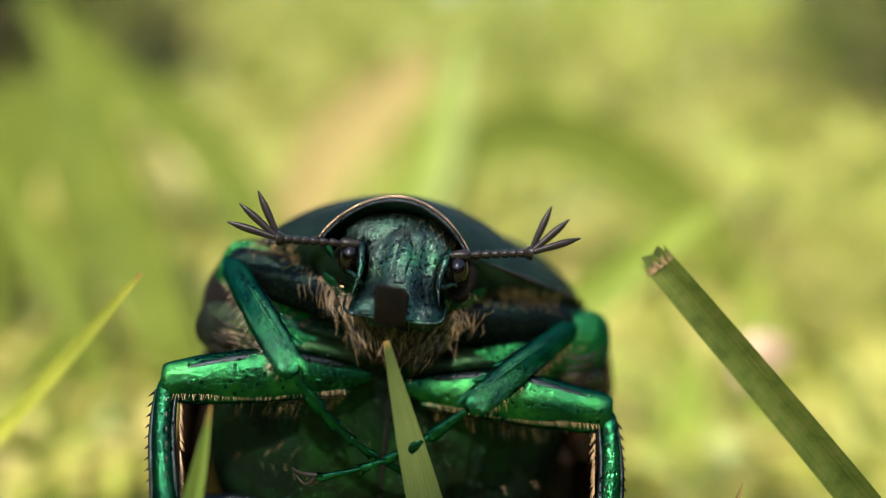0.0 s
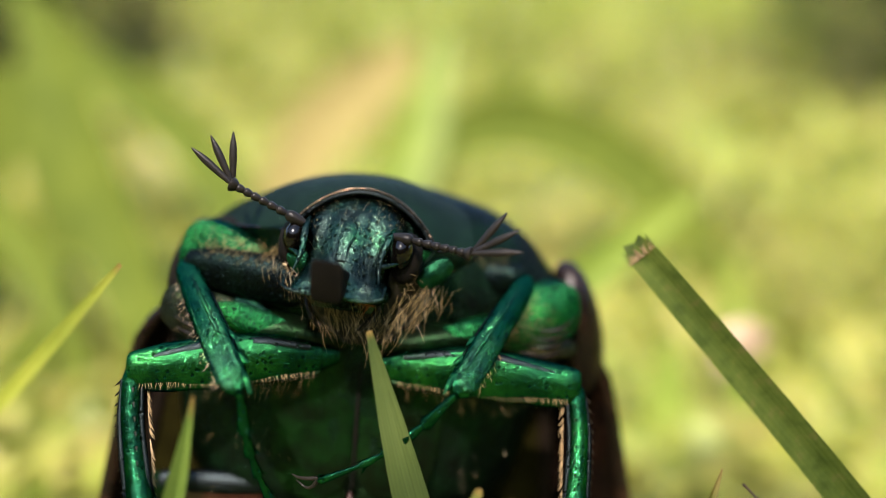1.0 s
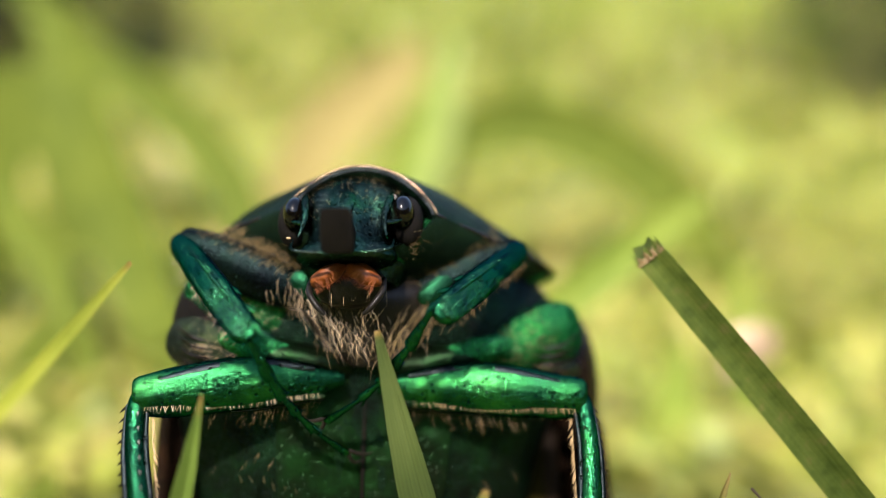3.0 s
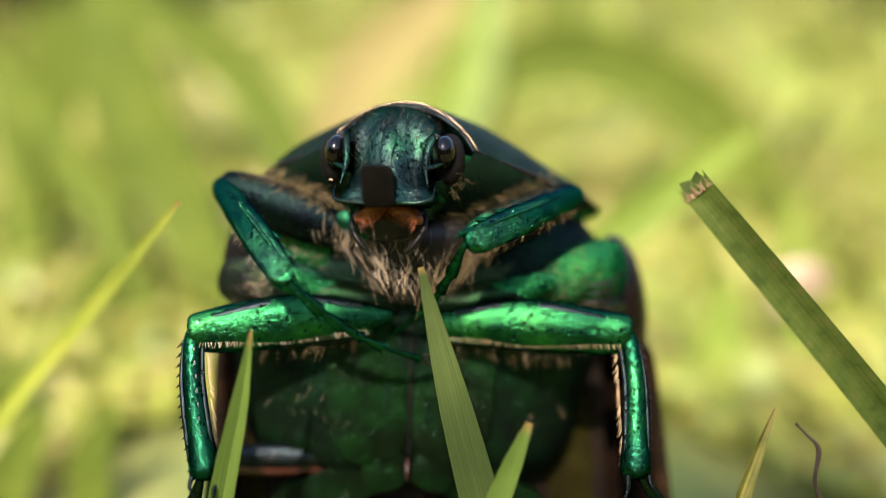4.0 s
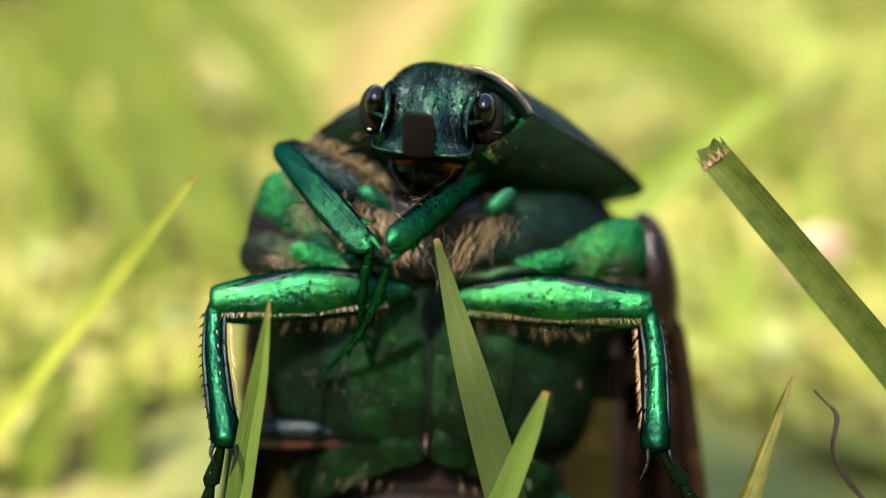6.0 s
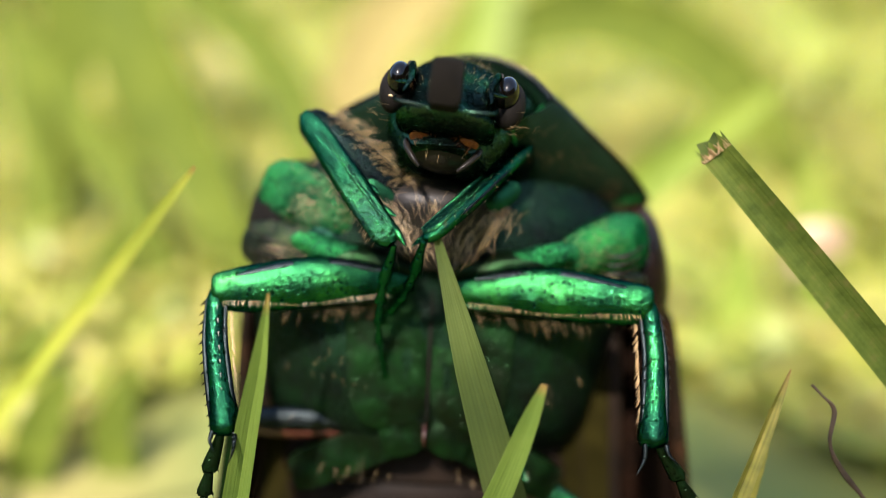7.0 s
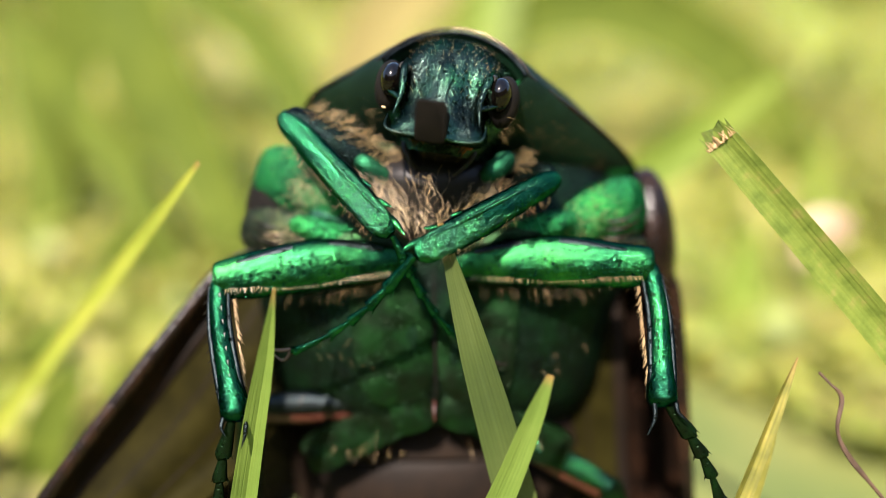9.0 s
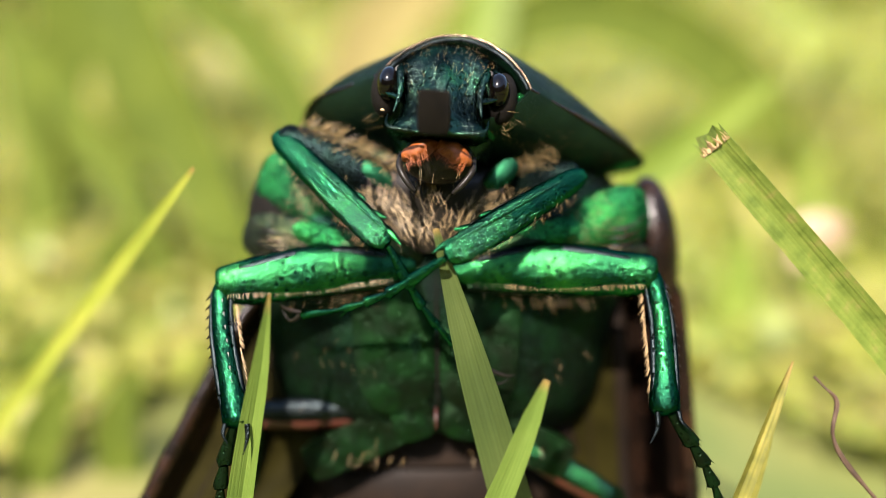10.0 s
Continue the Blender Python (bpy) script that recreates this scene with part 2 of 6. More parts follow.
# ---- mesh builders, all in millimetres ----
class Mesh:
    def __init__(self):
        self.v, self.f, self.uv = [], [], {}

    def ring_faces(self, rings, closed=True, caps=True):
        n = len(rings[0])
        start = len(self.v)
        for r in rings:
            self.v += [tuple(p) for p in r]
        for i in range(len(rings) - 1):
            for j in range(n if closed else n - 1):
                a, b = start + i * n + j, start + i * n + (j + 1) % n
                self.f.append((a, b, b + n, a + n))
        if caps and closed:
            self.f.append(tuple(start + j for j in reversed(range(n))))
            self.f.append(tuple(start + (len(rings) - 1) * n + j for j in range(n)))
        return self

    def tube(self, path, radii, n=12, flat=1.0, side=(0, 1, 0), power=2.0, caps=True, wobble=0.0):
        """A limb along path; flat: thickness along side over width; power above 2 makes it squarer."""
        path = [Vector(p) for p in path]
        rings = []
        for i, p in enumerate(path):
            t = (path[min(i + 1, len(path) - 1)] - path[max(i - 1, 0)]).normalized()
            s = Vector(side)
            s = (s - t * s.dot(t)).normalized()
            u = t.cross(s)
            ring = []
            for j in range(n):
                a = 2 * math.pi * j / n
                c, d = math.cos(a), math.sin(a)
                k = (abs(c) ** power + abs(d) ** power) ** (-1 / power)
                r = radii[i] * k * (1 + wobble * noise.noise(p * 1.7 + Vector((c, d, 0))))
                ring.append(p + u * (c * r) + s * (d * r * flat))
            rings.append(ring)
        return self.ring_faces(rings, caps=caps)

    def limb(self, path, radii, n=14, steps=12, **k):
        """The same, through a smooth curve of the given points."""
        pts, rad = curve(path, steps), curve([(r,) for r in radii], steps)
        return self.tube(pts, [max(0.004, r[0]) for r in rad], n, **k)

    def ball(self, centre, radii, turn=None, n=16, rings=10):
        m = turn or Matrix.Identity(3)
        rr = []
        for i in range(rings + 1):
            a = math.pi * (0.02 + 0.96 * i / rings)
            rr.append([Vector(centre) + m @ Vector((radii[0] * math.sin(a) * math.cos(2 * math.pi * j / n), radii[1] * math.sin(a) * math.sin(2 * math.pi * j / n), radii[2] * math.cos(a))) for j in range(n)])
        return self.ring_faces(rr)

    def hair(self, root, tip, r=0.012, bend=(0, 0, 0)):
        root, tip, bend = Vector(root), Vector(tip), Vector(bend)
        mid = (root + tip) / 2 + bend
        s = len(self.v)
        side = (tip - root).cross(Vector((0.3, 1, 0.2))).normalized()
        up = side.cross(tip - root).normalized()
        for p, q in ((root, r), (mid, r * 0.8)):
            for k in range(3):
                a = 2.094 * k
                self.v.append(tuple(p + side * (q * math.cos(a)) + up * (q * math.sin(a))))
        self.v.append(tuple(tip))
        for k in range(3):
            l = (k + 1) % 3
            self.f += [(s + k, s + l, s + 3 + l, s + 3 + k), (s + 3 + k, s + 3 + l, s + 6)]
        return self

    def blade(self, path, widths, lean, thick=0.12, fold=0.25, steps=14, cut=False):
        """A grass leaf: folded along its midrib, with thickness. lean: the way its face looks."""
        pts, wid = curve(path, steps), curve([(w,) for w in widths], steps)
        s = len(self.v)
        n = len(pts)
        across = 7
        for i, p in enumerate(pts):
            t = (pts[min(i + 1, n - 1)] - pts[max(i - 1, 0)]).normalized()
            f = Vector(lean)
            f = (f - t * f.dot(t)).normalized()
            u = t.cross(f)
            w = max(0.02, wid[i][0]) / 2
            for back in (0, 1):
                for j in range(across):
                    x = (2 * j / (across - 1) - 1) * (1 if not back else -1)
                    h = fold * w * (abs(x) - 0.5) - (thick * (1 - 0.7 * abs(x)) * min(1, w * 2) if back else 0)
                    jag = cut * 0.16 * math.sin(j * 2.6 + 1) if i == n - 1 else 0
                    self.uv[len(self.v)] = (0.5 + x / 2, i / (n - 1) * (0.84 if cut == 2 else 1.0))
                    self.v.append(tuple(p + u * (x * w) + f * h + t * jag))
        m = 2 * across
        for i in range(n - 1):
            for j in range(m):
                a, b = s + i * m + j, s + i * m + (j + 1) % m
                self.f.append((a, b, b + m, a + m))
        e = s + (n - 1) * m
        self.f.append(tuple(e + j for j in range(m)))
        self.f.append(tuple(s + j for j in reversed(range(m))))
        return self

    def moved(self, m):
        self.v = [tuple(m @ Vector(p)) for p in self.v]
        return self

    def data(self, name, mat, smooth=True):
        me = bpy.data.meshes.new(name)
        me.from_pydata([(x * MM, y * MM, z * MM) for x, y, z in self.v], [], self.f)
        if self.uv:
            layer = me.uv_layers.new(name="along")
            for l in me.loops:
                layer.data[l.index].uv = self.uv.get(l.vertex_index, (0.5, 0.5))
        me.materials.append(mat)
        bm = bmesh.new()
        bm.from_mesh(me)
        bmesh.ops.recalc_face_normals(bm, faces=bm.faces)
        bm.to_mesh(me)
        bm.free()
        if smooth:
            me.polygons.foreach_set("use_smooth", [True] * len(me.polygons))
            me.set_sharp_from_angle(angle=radians(48))
        return me


def curve(points, steps):
    """Points along a smooth line through the given ones."""
    ps = [Vector(p) if len(p) > 1 else Vector((p[0], 0, 0)) for p in points]
    out = []
    n = len(ps) - 1
    for i in range(steps + 1):
        x = n * i / steps
        k = min(int(x), n - 1)
        u = x - k
        a, b, c, d = ps[max(k - 1, 0)], ps[k], ps[k + 1], ps[min(k + 2, n)]
        out.append(0.5 * (2 * b + (c - a) * u + (2 * a - 5 * b + 4 * c - d) * u * u + (3 * b - a - 3 * c + d) * u ** 3))
    return out


def part(name, mesh, mat, parent, label="", at=None, smooth=True):
    """One mesh object under a thing or a part; at: its own origin in millimetres, in the parent's space."""
    ob = new(name, mesh.data(name, mat, smooth))
    ob.parent = parent
    if at is not None:
        ob.location = Vector(at) * MM
    return tagged(ob, label) if label else ob


def aim(a, b, side=(0, 1, 0)):
    """The pose at a, in millimetres, whose z runs to b and whose y leans to side."""
    a, b = Vector(a), Vector(b)
    z = (b - a).normalized()
    y = Vector(side)
    y = (y - z * y.dot(z)).normalized()
    m = Matrix((y.cross(z), y, z)).transposed().to_4x4()
    m.translation = a * MM
    return m


# ---- the beetle; x across, y to its back, z to its head, millimetres ----
def grid_shell(fn, nu, nv, thick):
    """A curved sheet with thickness from fn(u, v)."""
    m = Mesh()
    for back in (0, 1):
        for i in range(nu + 1):
            for j in range(nv + 1):
                p = Vector(fn(i / nu, j / nv))
                e = 1e-3
                du = Vector(fn(min(1, i / nu + e), j / nv)) - Vector(fn(max(0, i / nu - e), j / nv))
                dv = Vector(fn(i / nu, min(1, j / nv + e))) - Vector(fn(i / nu, max(0, j / nv - e)))
                nrm = du.cross(dv)
                nrm = nrm.normalized() if nrm.length > 1e-12 else Vector((0, 1, 0))
                m.v.append(tuple(p + nrm * (thick * back)))
    k = (nu + 1) * (nv + 1)
    def at(i, j, b): return b * k + i * (nv + 1) + j
    for i in range(nu):
        for j in range(nv):
            m.f.append((at(i, j, 0), at(i + 1, j, 0), at(i + 1, j + 1, 0), at(i, j + 1, 0)))
            m.f.append((at(i, j, 1), at(i, j + 1, 1), at(i + 1, j + 1, 1), at(i + 1, j, 1)))
    for i in range(nu):
        for j, s in ((0, 1), (nv, -1)):
            m.f.append((at(i, j, 0), at(i, j, 1), at(i + 1, j, 1), at(i + 1, j, 0))[::s])
    for j in range(nv):
        for i, s in ((0, -1), (nu, 1)):
            m.f.append((at(i, j, 0), at(i, j, 1), at(i, j + 1, 1), at(i, j + 1, 0))[::s])
    return m


def body_loft(levels, n=40, power=2.4):
    """levels: z, half width, front y, back y, x"""
    rings = []
    for z, w, f, b, x in levels:
        ring = []
        for j in range(n):
            a = 2 * math.pi * j / n
            c, s = math.cos(a), math.sin(a)
            k = (abs(c) ** power + abs(s) ** power) ** (-1 / power)
            ring.append((x + w * c * k, (f + b) / 2 + (b - f) / 2 * s * k, z))
        rings.append(ring)
    return Mesh().ring_faces(rings)


def cushion(centre, w, h, depth, turn=0, power=3.2, face=(0, 0, 0), slope=0):
    """A swollen plate that faces the front: rounded-square outline, domed, slightly uneven."""
    rings = []
    r = Euler([radians(a) for a in (face[0], turn, face[2])]).to_matrix()
    for k in (1.0, 1.0, 0.97, 0.9, 0.78, 0.6, 0.4, 0.2, 0.04):
        y = 0.5 if not rings else -depth * (1 - k ** 2.6)
        ring = []
        for j in range(36):
            a = 2 * math.pi * j / 36
            c, s = math.cos(a), math.sin(a)
            q = (abs(c) ** power + abs(s) ** power) ** (-1 / power)
            p = Vector((w * k * c * q, y, h * k * s * q))
            p.z *= 1 + slope * p.x / w if p.z > 0 else 1
            p.y += 0.06 * noise.noise(p * 1.6)
            ring.append(Vector(centre) + r @ p)
        rings.append(ring)
    return Mesh().ring_faces(rings)


def smooth_levels(levels, steps):
    cols = []
    for k in range(5):
        cols.append([p.x for p in curve([(l[k],) for l in levels], steps)])
    return list(zip(*cols))


def fringe(m, roots, ways, length, spread, rnd, r=0.007):
    for p, w in zip(roots, ways):
        w = Vector(w).normalized()
        d = Vector([rnd.gauss(0, spread) for _ in range(3)])
        l = length * rnd.uniform(0.6, 1.25)
        m.hair(p, Vector(p) + (w + d).normalized() * l, r, Vector([rnd.gauss(0, 0.05 * l) for _ in range(3)]))


def tarsus(parent_beetle, at, length, claw_side, label="", mat=None, stout=1.0):
    """Five joints tapering along z, with bristles, and a pair of claws; returned with its origin at the root."""
    mat = mat or LEG_GREEN
    rnd = random.Random(7)
    t, z = None, 0.0
    for i, s in enumerate((0.24, 0.16, 0.16, 0.16, 0.28)):
        l = s * length * 0.9
        m = Mesh()
        x0, x1 = -0.35 * math.sin(math.pi * z / length) * claw_side, -0.35 * math.sin(math.pi * (z + l) / length) * claw_side
        r = (0.125 - 0.012 * i) * stout
        m.limb([(x0, 0, z - 0.05), (x0 * 0.7 + x1 * 0.3, 0, z + l * 0.3), (x1, 0, z + l * 0.95), (x1, 0, z + l)], [r * 0.5, r * 0.72, r * 1.15, r * 0.95], 10, 7, flat=0.8)
        for _ in range(5):
            a = rnd.uniform(0, 6.28)
            p = Vector((x1, 0, z + l * 0.85)) + Vector((math.cos(a), math.sin(a), 0)) * r * 0.7
            m.hair(p, p + Vector((math.cos(a) * 0.14, math.sin(a) * 0.14, 0.24)), 0.018 * stout)
        z += l
        if t is None:
            t = part("tarsus", m, mat, parent_beetle, label, at)
        else:
            part("foot_joint", m, mat, t)
    for k in (-1, 1):
        c = Mesh().limb([(0, 0, 0), (0.03 * k * 4, 0, 0.25), (0.10 * claw_side + 0.18 * k, 0.05, 0.5), (0.34 * claw_side + 0.1 * k, 0.1, 0.62)], [0.06, 0.055, 0.035, 0.008], 8, 8)
        part("claw", c, BLACK, t, "", (0, 0, z))
    return t


def fore_leg(beetle, s):
    rnd = random.Random(20 + s)
    fem = Mesh().limb([(0, 0, 0), (0, 0, 1.2), (0, 0, 2.6), (0, 0, 4.0), (0, 0, 4.3)], [0.35, 0.66, 0.68, 0.48, 0.15], 16, 14, flat=0.6, wobble=0.05)
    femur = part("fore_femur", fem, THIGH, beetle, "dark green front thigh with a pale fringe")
    h = Mesh()
    ps = [(s * -0.45 + rnd.uniform(-0.25, 0.4) * s * -1, rnd.uniform(-0.4, 0.1), rnd.uniform(0.3, 3.8)) for _ in range(420)]
    fringe(h, ps, [(-0.75 * s, -0.6, -0.5)] * len(ps), 0.36, 0.25, rnd, 0.005)
    part("hair_fringe", h, HAIR, femur, "pale fringe of stiff hairs")
    L = 4.75
    tib = Mesh().limb([(0, 0, -0.05), (0, 0, 0.35), (0, 0, 1.6), (0, 0, 3.2), (0, 0, 4.4), (0, 0, L)], [0.18, 0.33, 0.39, 0.42, 0.36, 0.15], 16, 18, flat=0.55, power=2.8, wobble=0.06)
    tibia = part("fore_tibia", tib, SHIN, beetle, "metallic green front shin with blunt teeth")
    face = Mesh().limb([(0, -0.10, 0.25), (0, -0.13, 1.6), (0, -0.15, 3.2), (0, -0.17, 4.3), (0, -0.14, 4.6)], [0.18, 0.30, 0.35, 0.35, 0.16], 16, 16, flat=0.25, power=2.6, wobble=0.05)
    part("shin_face", face, TEAL, tibia, "dark teal pitted flat of the shin")
    part("keel", Mesh().limb([(s * 0.12, -0.12, 0.3), (s * 0.16, -0.2, 1.6), (s * 0.2, -0.23, 3.2), (s * 0.24, -0.22, 4.5)], [0.04, 0.05, 0.06, 0.04], 8, 12), TEAL, tibia)
    for k in (-1, 1):
        q = Mesh().limb([(k * r, 0, z) for r, z in ((0.28, 0.3), (0.35, 1.6), (0.38, 3.2), (0.31, 4.4))], [0.035, 0.05, 0.055, 0.04], 8, 12)
        part("shin_edge", q, EDGE, tibia, "blue-black edge of the shin")
    for z, k in ((3.1, 0.28), (3.9, 0.36)):
        t = Mesh().limb([(s * 0.24, 0, z - 0.25), (s * 0.38, 0, z + 0.05), (s * (0.36 + k * 0.4), 0, z + 0.3)], [0.13, 0.11, 0.02], 8, 6, flat=0.6)
        part("tooth", t, LEG_GREEN, tibia)
    sp = Mesh().limb([(s * 0.2, 0, 4.2), (s * 0.28, -0.02, 4.65), (s * 0.26, -0.05, 5.05)], [0.15, 0.11, 0.01], 9, 7, flat=0.7)
    part("end_spur", sp, LEG_GREEN, tibia)
    hair = Mesh()
    ps = [(-s * rnd.uniform(0.3, 0.42), rnd.uniform(-0.2, 0.2), rnd.uniform(0.5, 4.3)) for _ in range(70)]
    fringe(hair, ps, [(-s * 0.8, -0.2, 0.6)] * len(ps), 0.26, 0.2, rnd, 0.0035)
    part("hair_fringe", hair, HAIR, tibia, "short pale hairs")
    tar = tarsus(beetle, None, 4.9, s, "slender jointed green front foot", SHIN, 1.25)
    return femur, tibia, tar


def middle_leg(beetle, s, hip, knee, ankle, toe, spur):
    rnd = random.Random(40 + s)
    hip, knee, ankle = Vector(hip), Vector(knee), Vector(ankle)
    d = (knee - hip).normalized()
    f = Mesh().limb([hip, hip + (knee - hip) * 0.2, (hip + knee) / 2 + Vector((0, -0.1, 0.12)), hip + (knee - hip) * 0.85, knee + d * 0.05, knee + d * 0.16], [0.18, 0.54, 0.72, 0.64, 0.48, 0.2], 20, 24, flat=0.68, power=2.3, wobble=0.05)
    femur = part("middle_femur", f, LEG_GREEN, beetle, "pitted metallic green middle thigh")
    # ridge along the lower edge, then two rows of hair
    down = Vector((0, 0, -1))
    rid = Mesh().limb([hip + (knee - hip) * k + down * (0.50 - 0.2 * abs(k - 0.5)) + Vector((0, -0.12, 0)) for k in (0.1, 0.4, 0.7, 0.97)], [0.09, 0.13, 0.13, 0.07], 10, 12)
    top = Mesh().limb([hip + (knee - hip) * k - down * h2 + Vector((0, -0.24, 0)) for k, h2 in ((0.15, 0.34), (0.4, 0.54), (0.65, 0.54), (0.97, 0.28))], [0.07, 0.2, 0.2, 0.07], 10, 14)
    for k in range(26):
        u, a = rnd.uniform(0.2, 0.95), rnd.uniform(-0.2, 1.2)
        r = 0.62 - 0.4 * abs(u - 0.55)
        p = hip + (knee - hip) * u + Vector((0, -r * 0.75 * math.cos(a) - 0.08, r * math.sin(a) + 0.08))
        part("granule", Mesh().ball(p, (0.045, 0.04, 0.035), None, 6, 4), LEG_GREEN, femur)
    part("upper_ridge", top, EDGE, femur, "blue-black upper edge of the thigh")
    part("lower_ridge", rid, DARK_GREEN, femur, "dark ridge along the thigh")
    h = Mesh()
    for k in range(75):
        u = rnd.uniform(0.12, 0.95)
        p = hip + (knee - hip) * u + down * (0.56 - 0.2 * abs(u - 0.5)) + Vector((0, rnd.uniform(-0.15, 0.3), 0))
        l = (0.6 if u < 0.72 else 0.25) * rnd.uniform(0.4, 1.15)
        w = (down + Vector((s * 0.25 + rnd.gauss(0, 0.22), -0.25 + rnd.gauss(0, 0.1), 0))).normalized()
        h.hair(p, p + w * l, 0.002, (rnd.gauss(0, 0.04), -0.03, 0))
    for k in range(70):
        u = 0.12 + 0.83 * k / 69 + rnd.uniform(-0.004, 0.004)
        p = hip + (knee - hip) * u + down * (0.36 - 0.2 * abs(u - 0.5)) + Vector((0, -0.42, 0.0))
        h.hair(p, p + Vector((rnd.gauss(0.02, 0.05), -0.06, -0.17)), 0.005)
    part("hair_fringe", h, HAIR, femur, "pale hairs hanging from the thigh")
    a = ankle - knee
    bow = Vector((s * 0.14, 0, 0))
    t = Mesh().limb([knee + Vector((0, 0, 0.12)), knee + a * 0.08 + bow * 0.5, knee + a * 0.35 + bow, knee + a * 0.7 + bow * 0.5, knee + a * 0.95, ankle + a * 0.01], [0.14, 0.26, 0.28, 0.32, 0.40, 0.18], 20, 20, flat=1.0, power=1.8, wobble=0.05)
    tibia = part("middle_tibia", t, SHIN, beetle, "square-edged metallic green middle shin")
    for k in (-1, 1):
        q = Mesh().limb([knee + a * u + bow * math.sin(math.pi * min(1, u * 1.15)) + Vector((k * s * (0.25 + 0.06 * u), -0.08, 0)) for u in (0.06, 0.35, 0.7, 0.97)], [0.04, 0.075, 0.085, 0.06], 8, 12)
        part("shin_edge", q, EDGE, tibia, "blue-black edge of the shin")
    # dark outer edge with spines
    for k in range(13):
        p = knee + a * (0.08 + 0.07 * k) + bow * math.sin(math.pi * min(1, (0.08 + 0.07 * k) * 1.15)) + Vector((s * 0.31, 0.02, 0))
        part("spine", Mesh().hair(p, p + Vector((s * 0.16, 0, -0.16)), 0.04), BLACK, tibia)
    for k in range(9):
        p = knee + a * (0.1 + 0.095 * k) + bow * 0.6 + Vector((-s * 0.12, -0.3, 0))
        part("spine", Mesh().hair(p, p + Vector((-s * 0.03, -0.05, -0.12)), 0.025), BLACK, tibia)
    hh = Mesh()
    for k in range(90):
        u = rnd.uniform(0.1, 0.95)
        p = knee + a * u + Vector((-s * 0.26, 0.1, 0))
        hh.hair(p, p + Vector((-s * rnd.uniform(0.05, 0.14), rnd.gauss(0, 0.05), -0.22)), 0.008)
    part("hair_fringe", hh, STRAW, tibia, "straw-coloured comb of hairs")
    for dx, l in ((0.25, 0.75), (-0.3, 0.45)):
        p = ankle + Vector((-s * dx, -0.15, 0.1))
        g = Mesh().limb([p, p + Vector((-s * 0.1 * dx, -0.1, -l * 0.5)), p + Vector((-s * spur * dx, -0.15, -l))], [0.07, 0.05, 0.008], 9, 7)
        part("end_spur", g, EDGE, tibia, "thin dark spur")
    tar = tarsus(beetle, None, (Vector(toe) - ankle).length, s, "dark jointed middle foot", DARK_GREEN, 1.55)
    tar.matrix_basis = aim(ankle + Vector((s * 0.12, 0, 0.05)), toe)


def hind_leg(beetle, s, hip, knee, ankle, toe):
    f = Mesh().limb([hip, Vector(hip).lerp(Vector(knee), 0.5), knee], [0.3, 0.36, 0.28], 16, 12, flat=0.8)
    # shade on the left thigh is put into its colour: the darker edge cuticle
    femur = part("hind_femur", f, EDGE if s < 0 else TEAL, beetle, "blue-green hind thigh, left one coloured darker for shade")
    part("thigh_underside", Mesh().limb([Vector(p) + Vector((0, 0.1, -0.3)) for p in (hip, Vector(hip).lerp(Vector(knee), 0.5), knee)], [0.24, 0.3, 0.22], 14, 12, flat=0.7), RUST, femur, "red-brown underside of the thigh")
    t = Mesh().limb([knee, Vector(knee).lerp(Vector(ankle), 0.5), ankle], [0.4, 0.42, 0.45], 14, 12, power=3, flat=0.8)
    part("hind_tibia", t, DARK_GREEN, beetle)
    tar = tarsus(beetle, None, (Vector(toe) - Vector(ankle)).length, s, "", DARK_GREEN, 1.8)
    tar.matrix_basis = aim(ankle, toe)


def antenna(head, s):
    """Stalk along z, then a club of three leaves that bends off to the side."""
    a, z = None, 0.0
    for i, l in enumerate((0.55, 0.28, 0.26, 0.24, 0.24, 0.22, 0.22, 0.2)):
        r = (0.14 if i == 0 else 0.10) * (1.7 if i == 7 else 1)
        m = Mesh().limb([(0, 0, z - 0.03), (0, 0, z + l * 0.3), (0, 0, z + l * 0.8), (0, 0, z + l)], [r * 0.6, r, r * 1.15, r * 0.6], 10, 6)
        if a is None:
            a = part("antenna", m, BLACK, head, "black antenna ending in a fan of three leaves", (s * 1.2, -0.7, 0.4))
        else:
            part("feeler_joint", m, BLACK, a)
        z += l
    z -= 0.12
    for k, deg in enumerate((14, 38, 62)):
        t = radians(deg) * -s
        w = Vector((math.sin(t), 0, math.cos(t)))
        p = Vector((0, 0.07 * (k - 1), z + 0.05))
        l = Mesh().limb([p, p + w * 0.35, p + w * 0.95, p + w * 1.4], [0.05, 0.085, 0.10, 0.015], 10, 9, flat=0.6)
        part("club_leaf", l, BLACK, a)
    return a


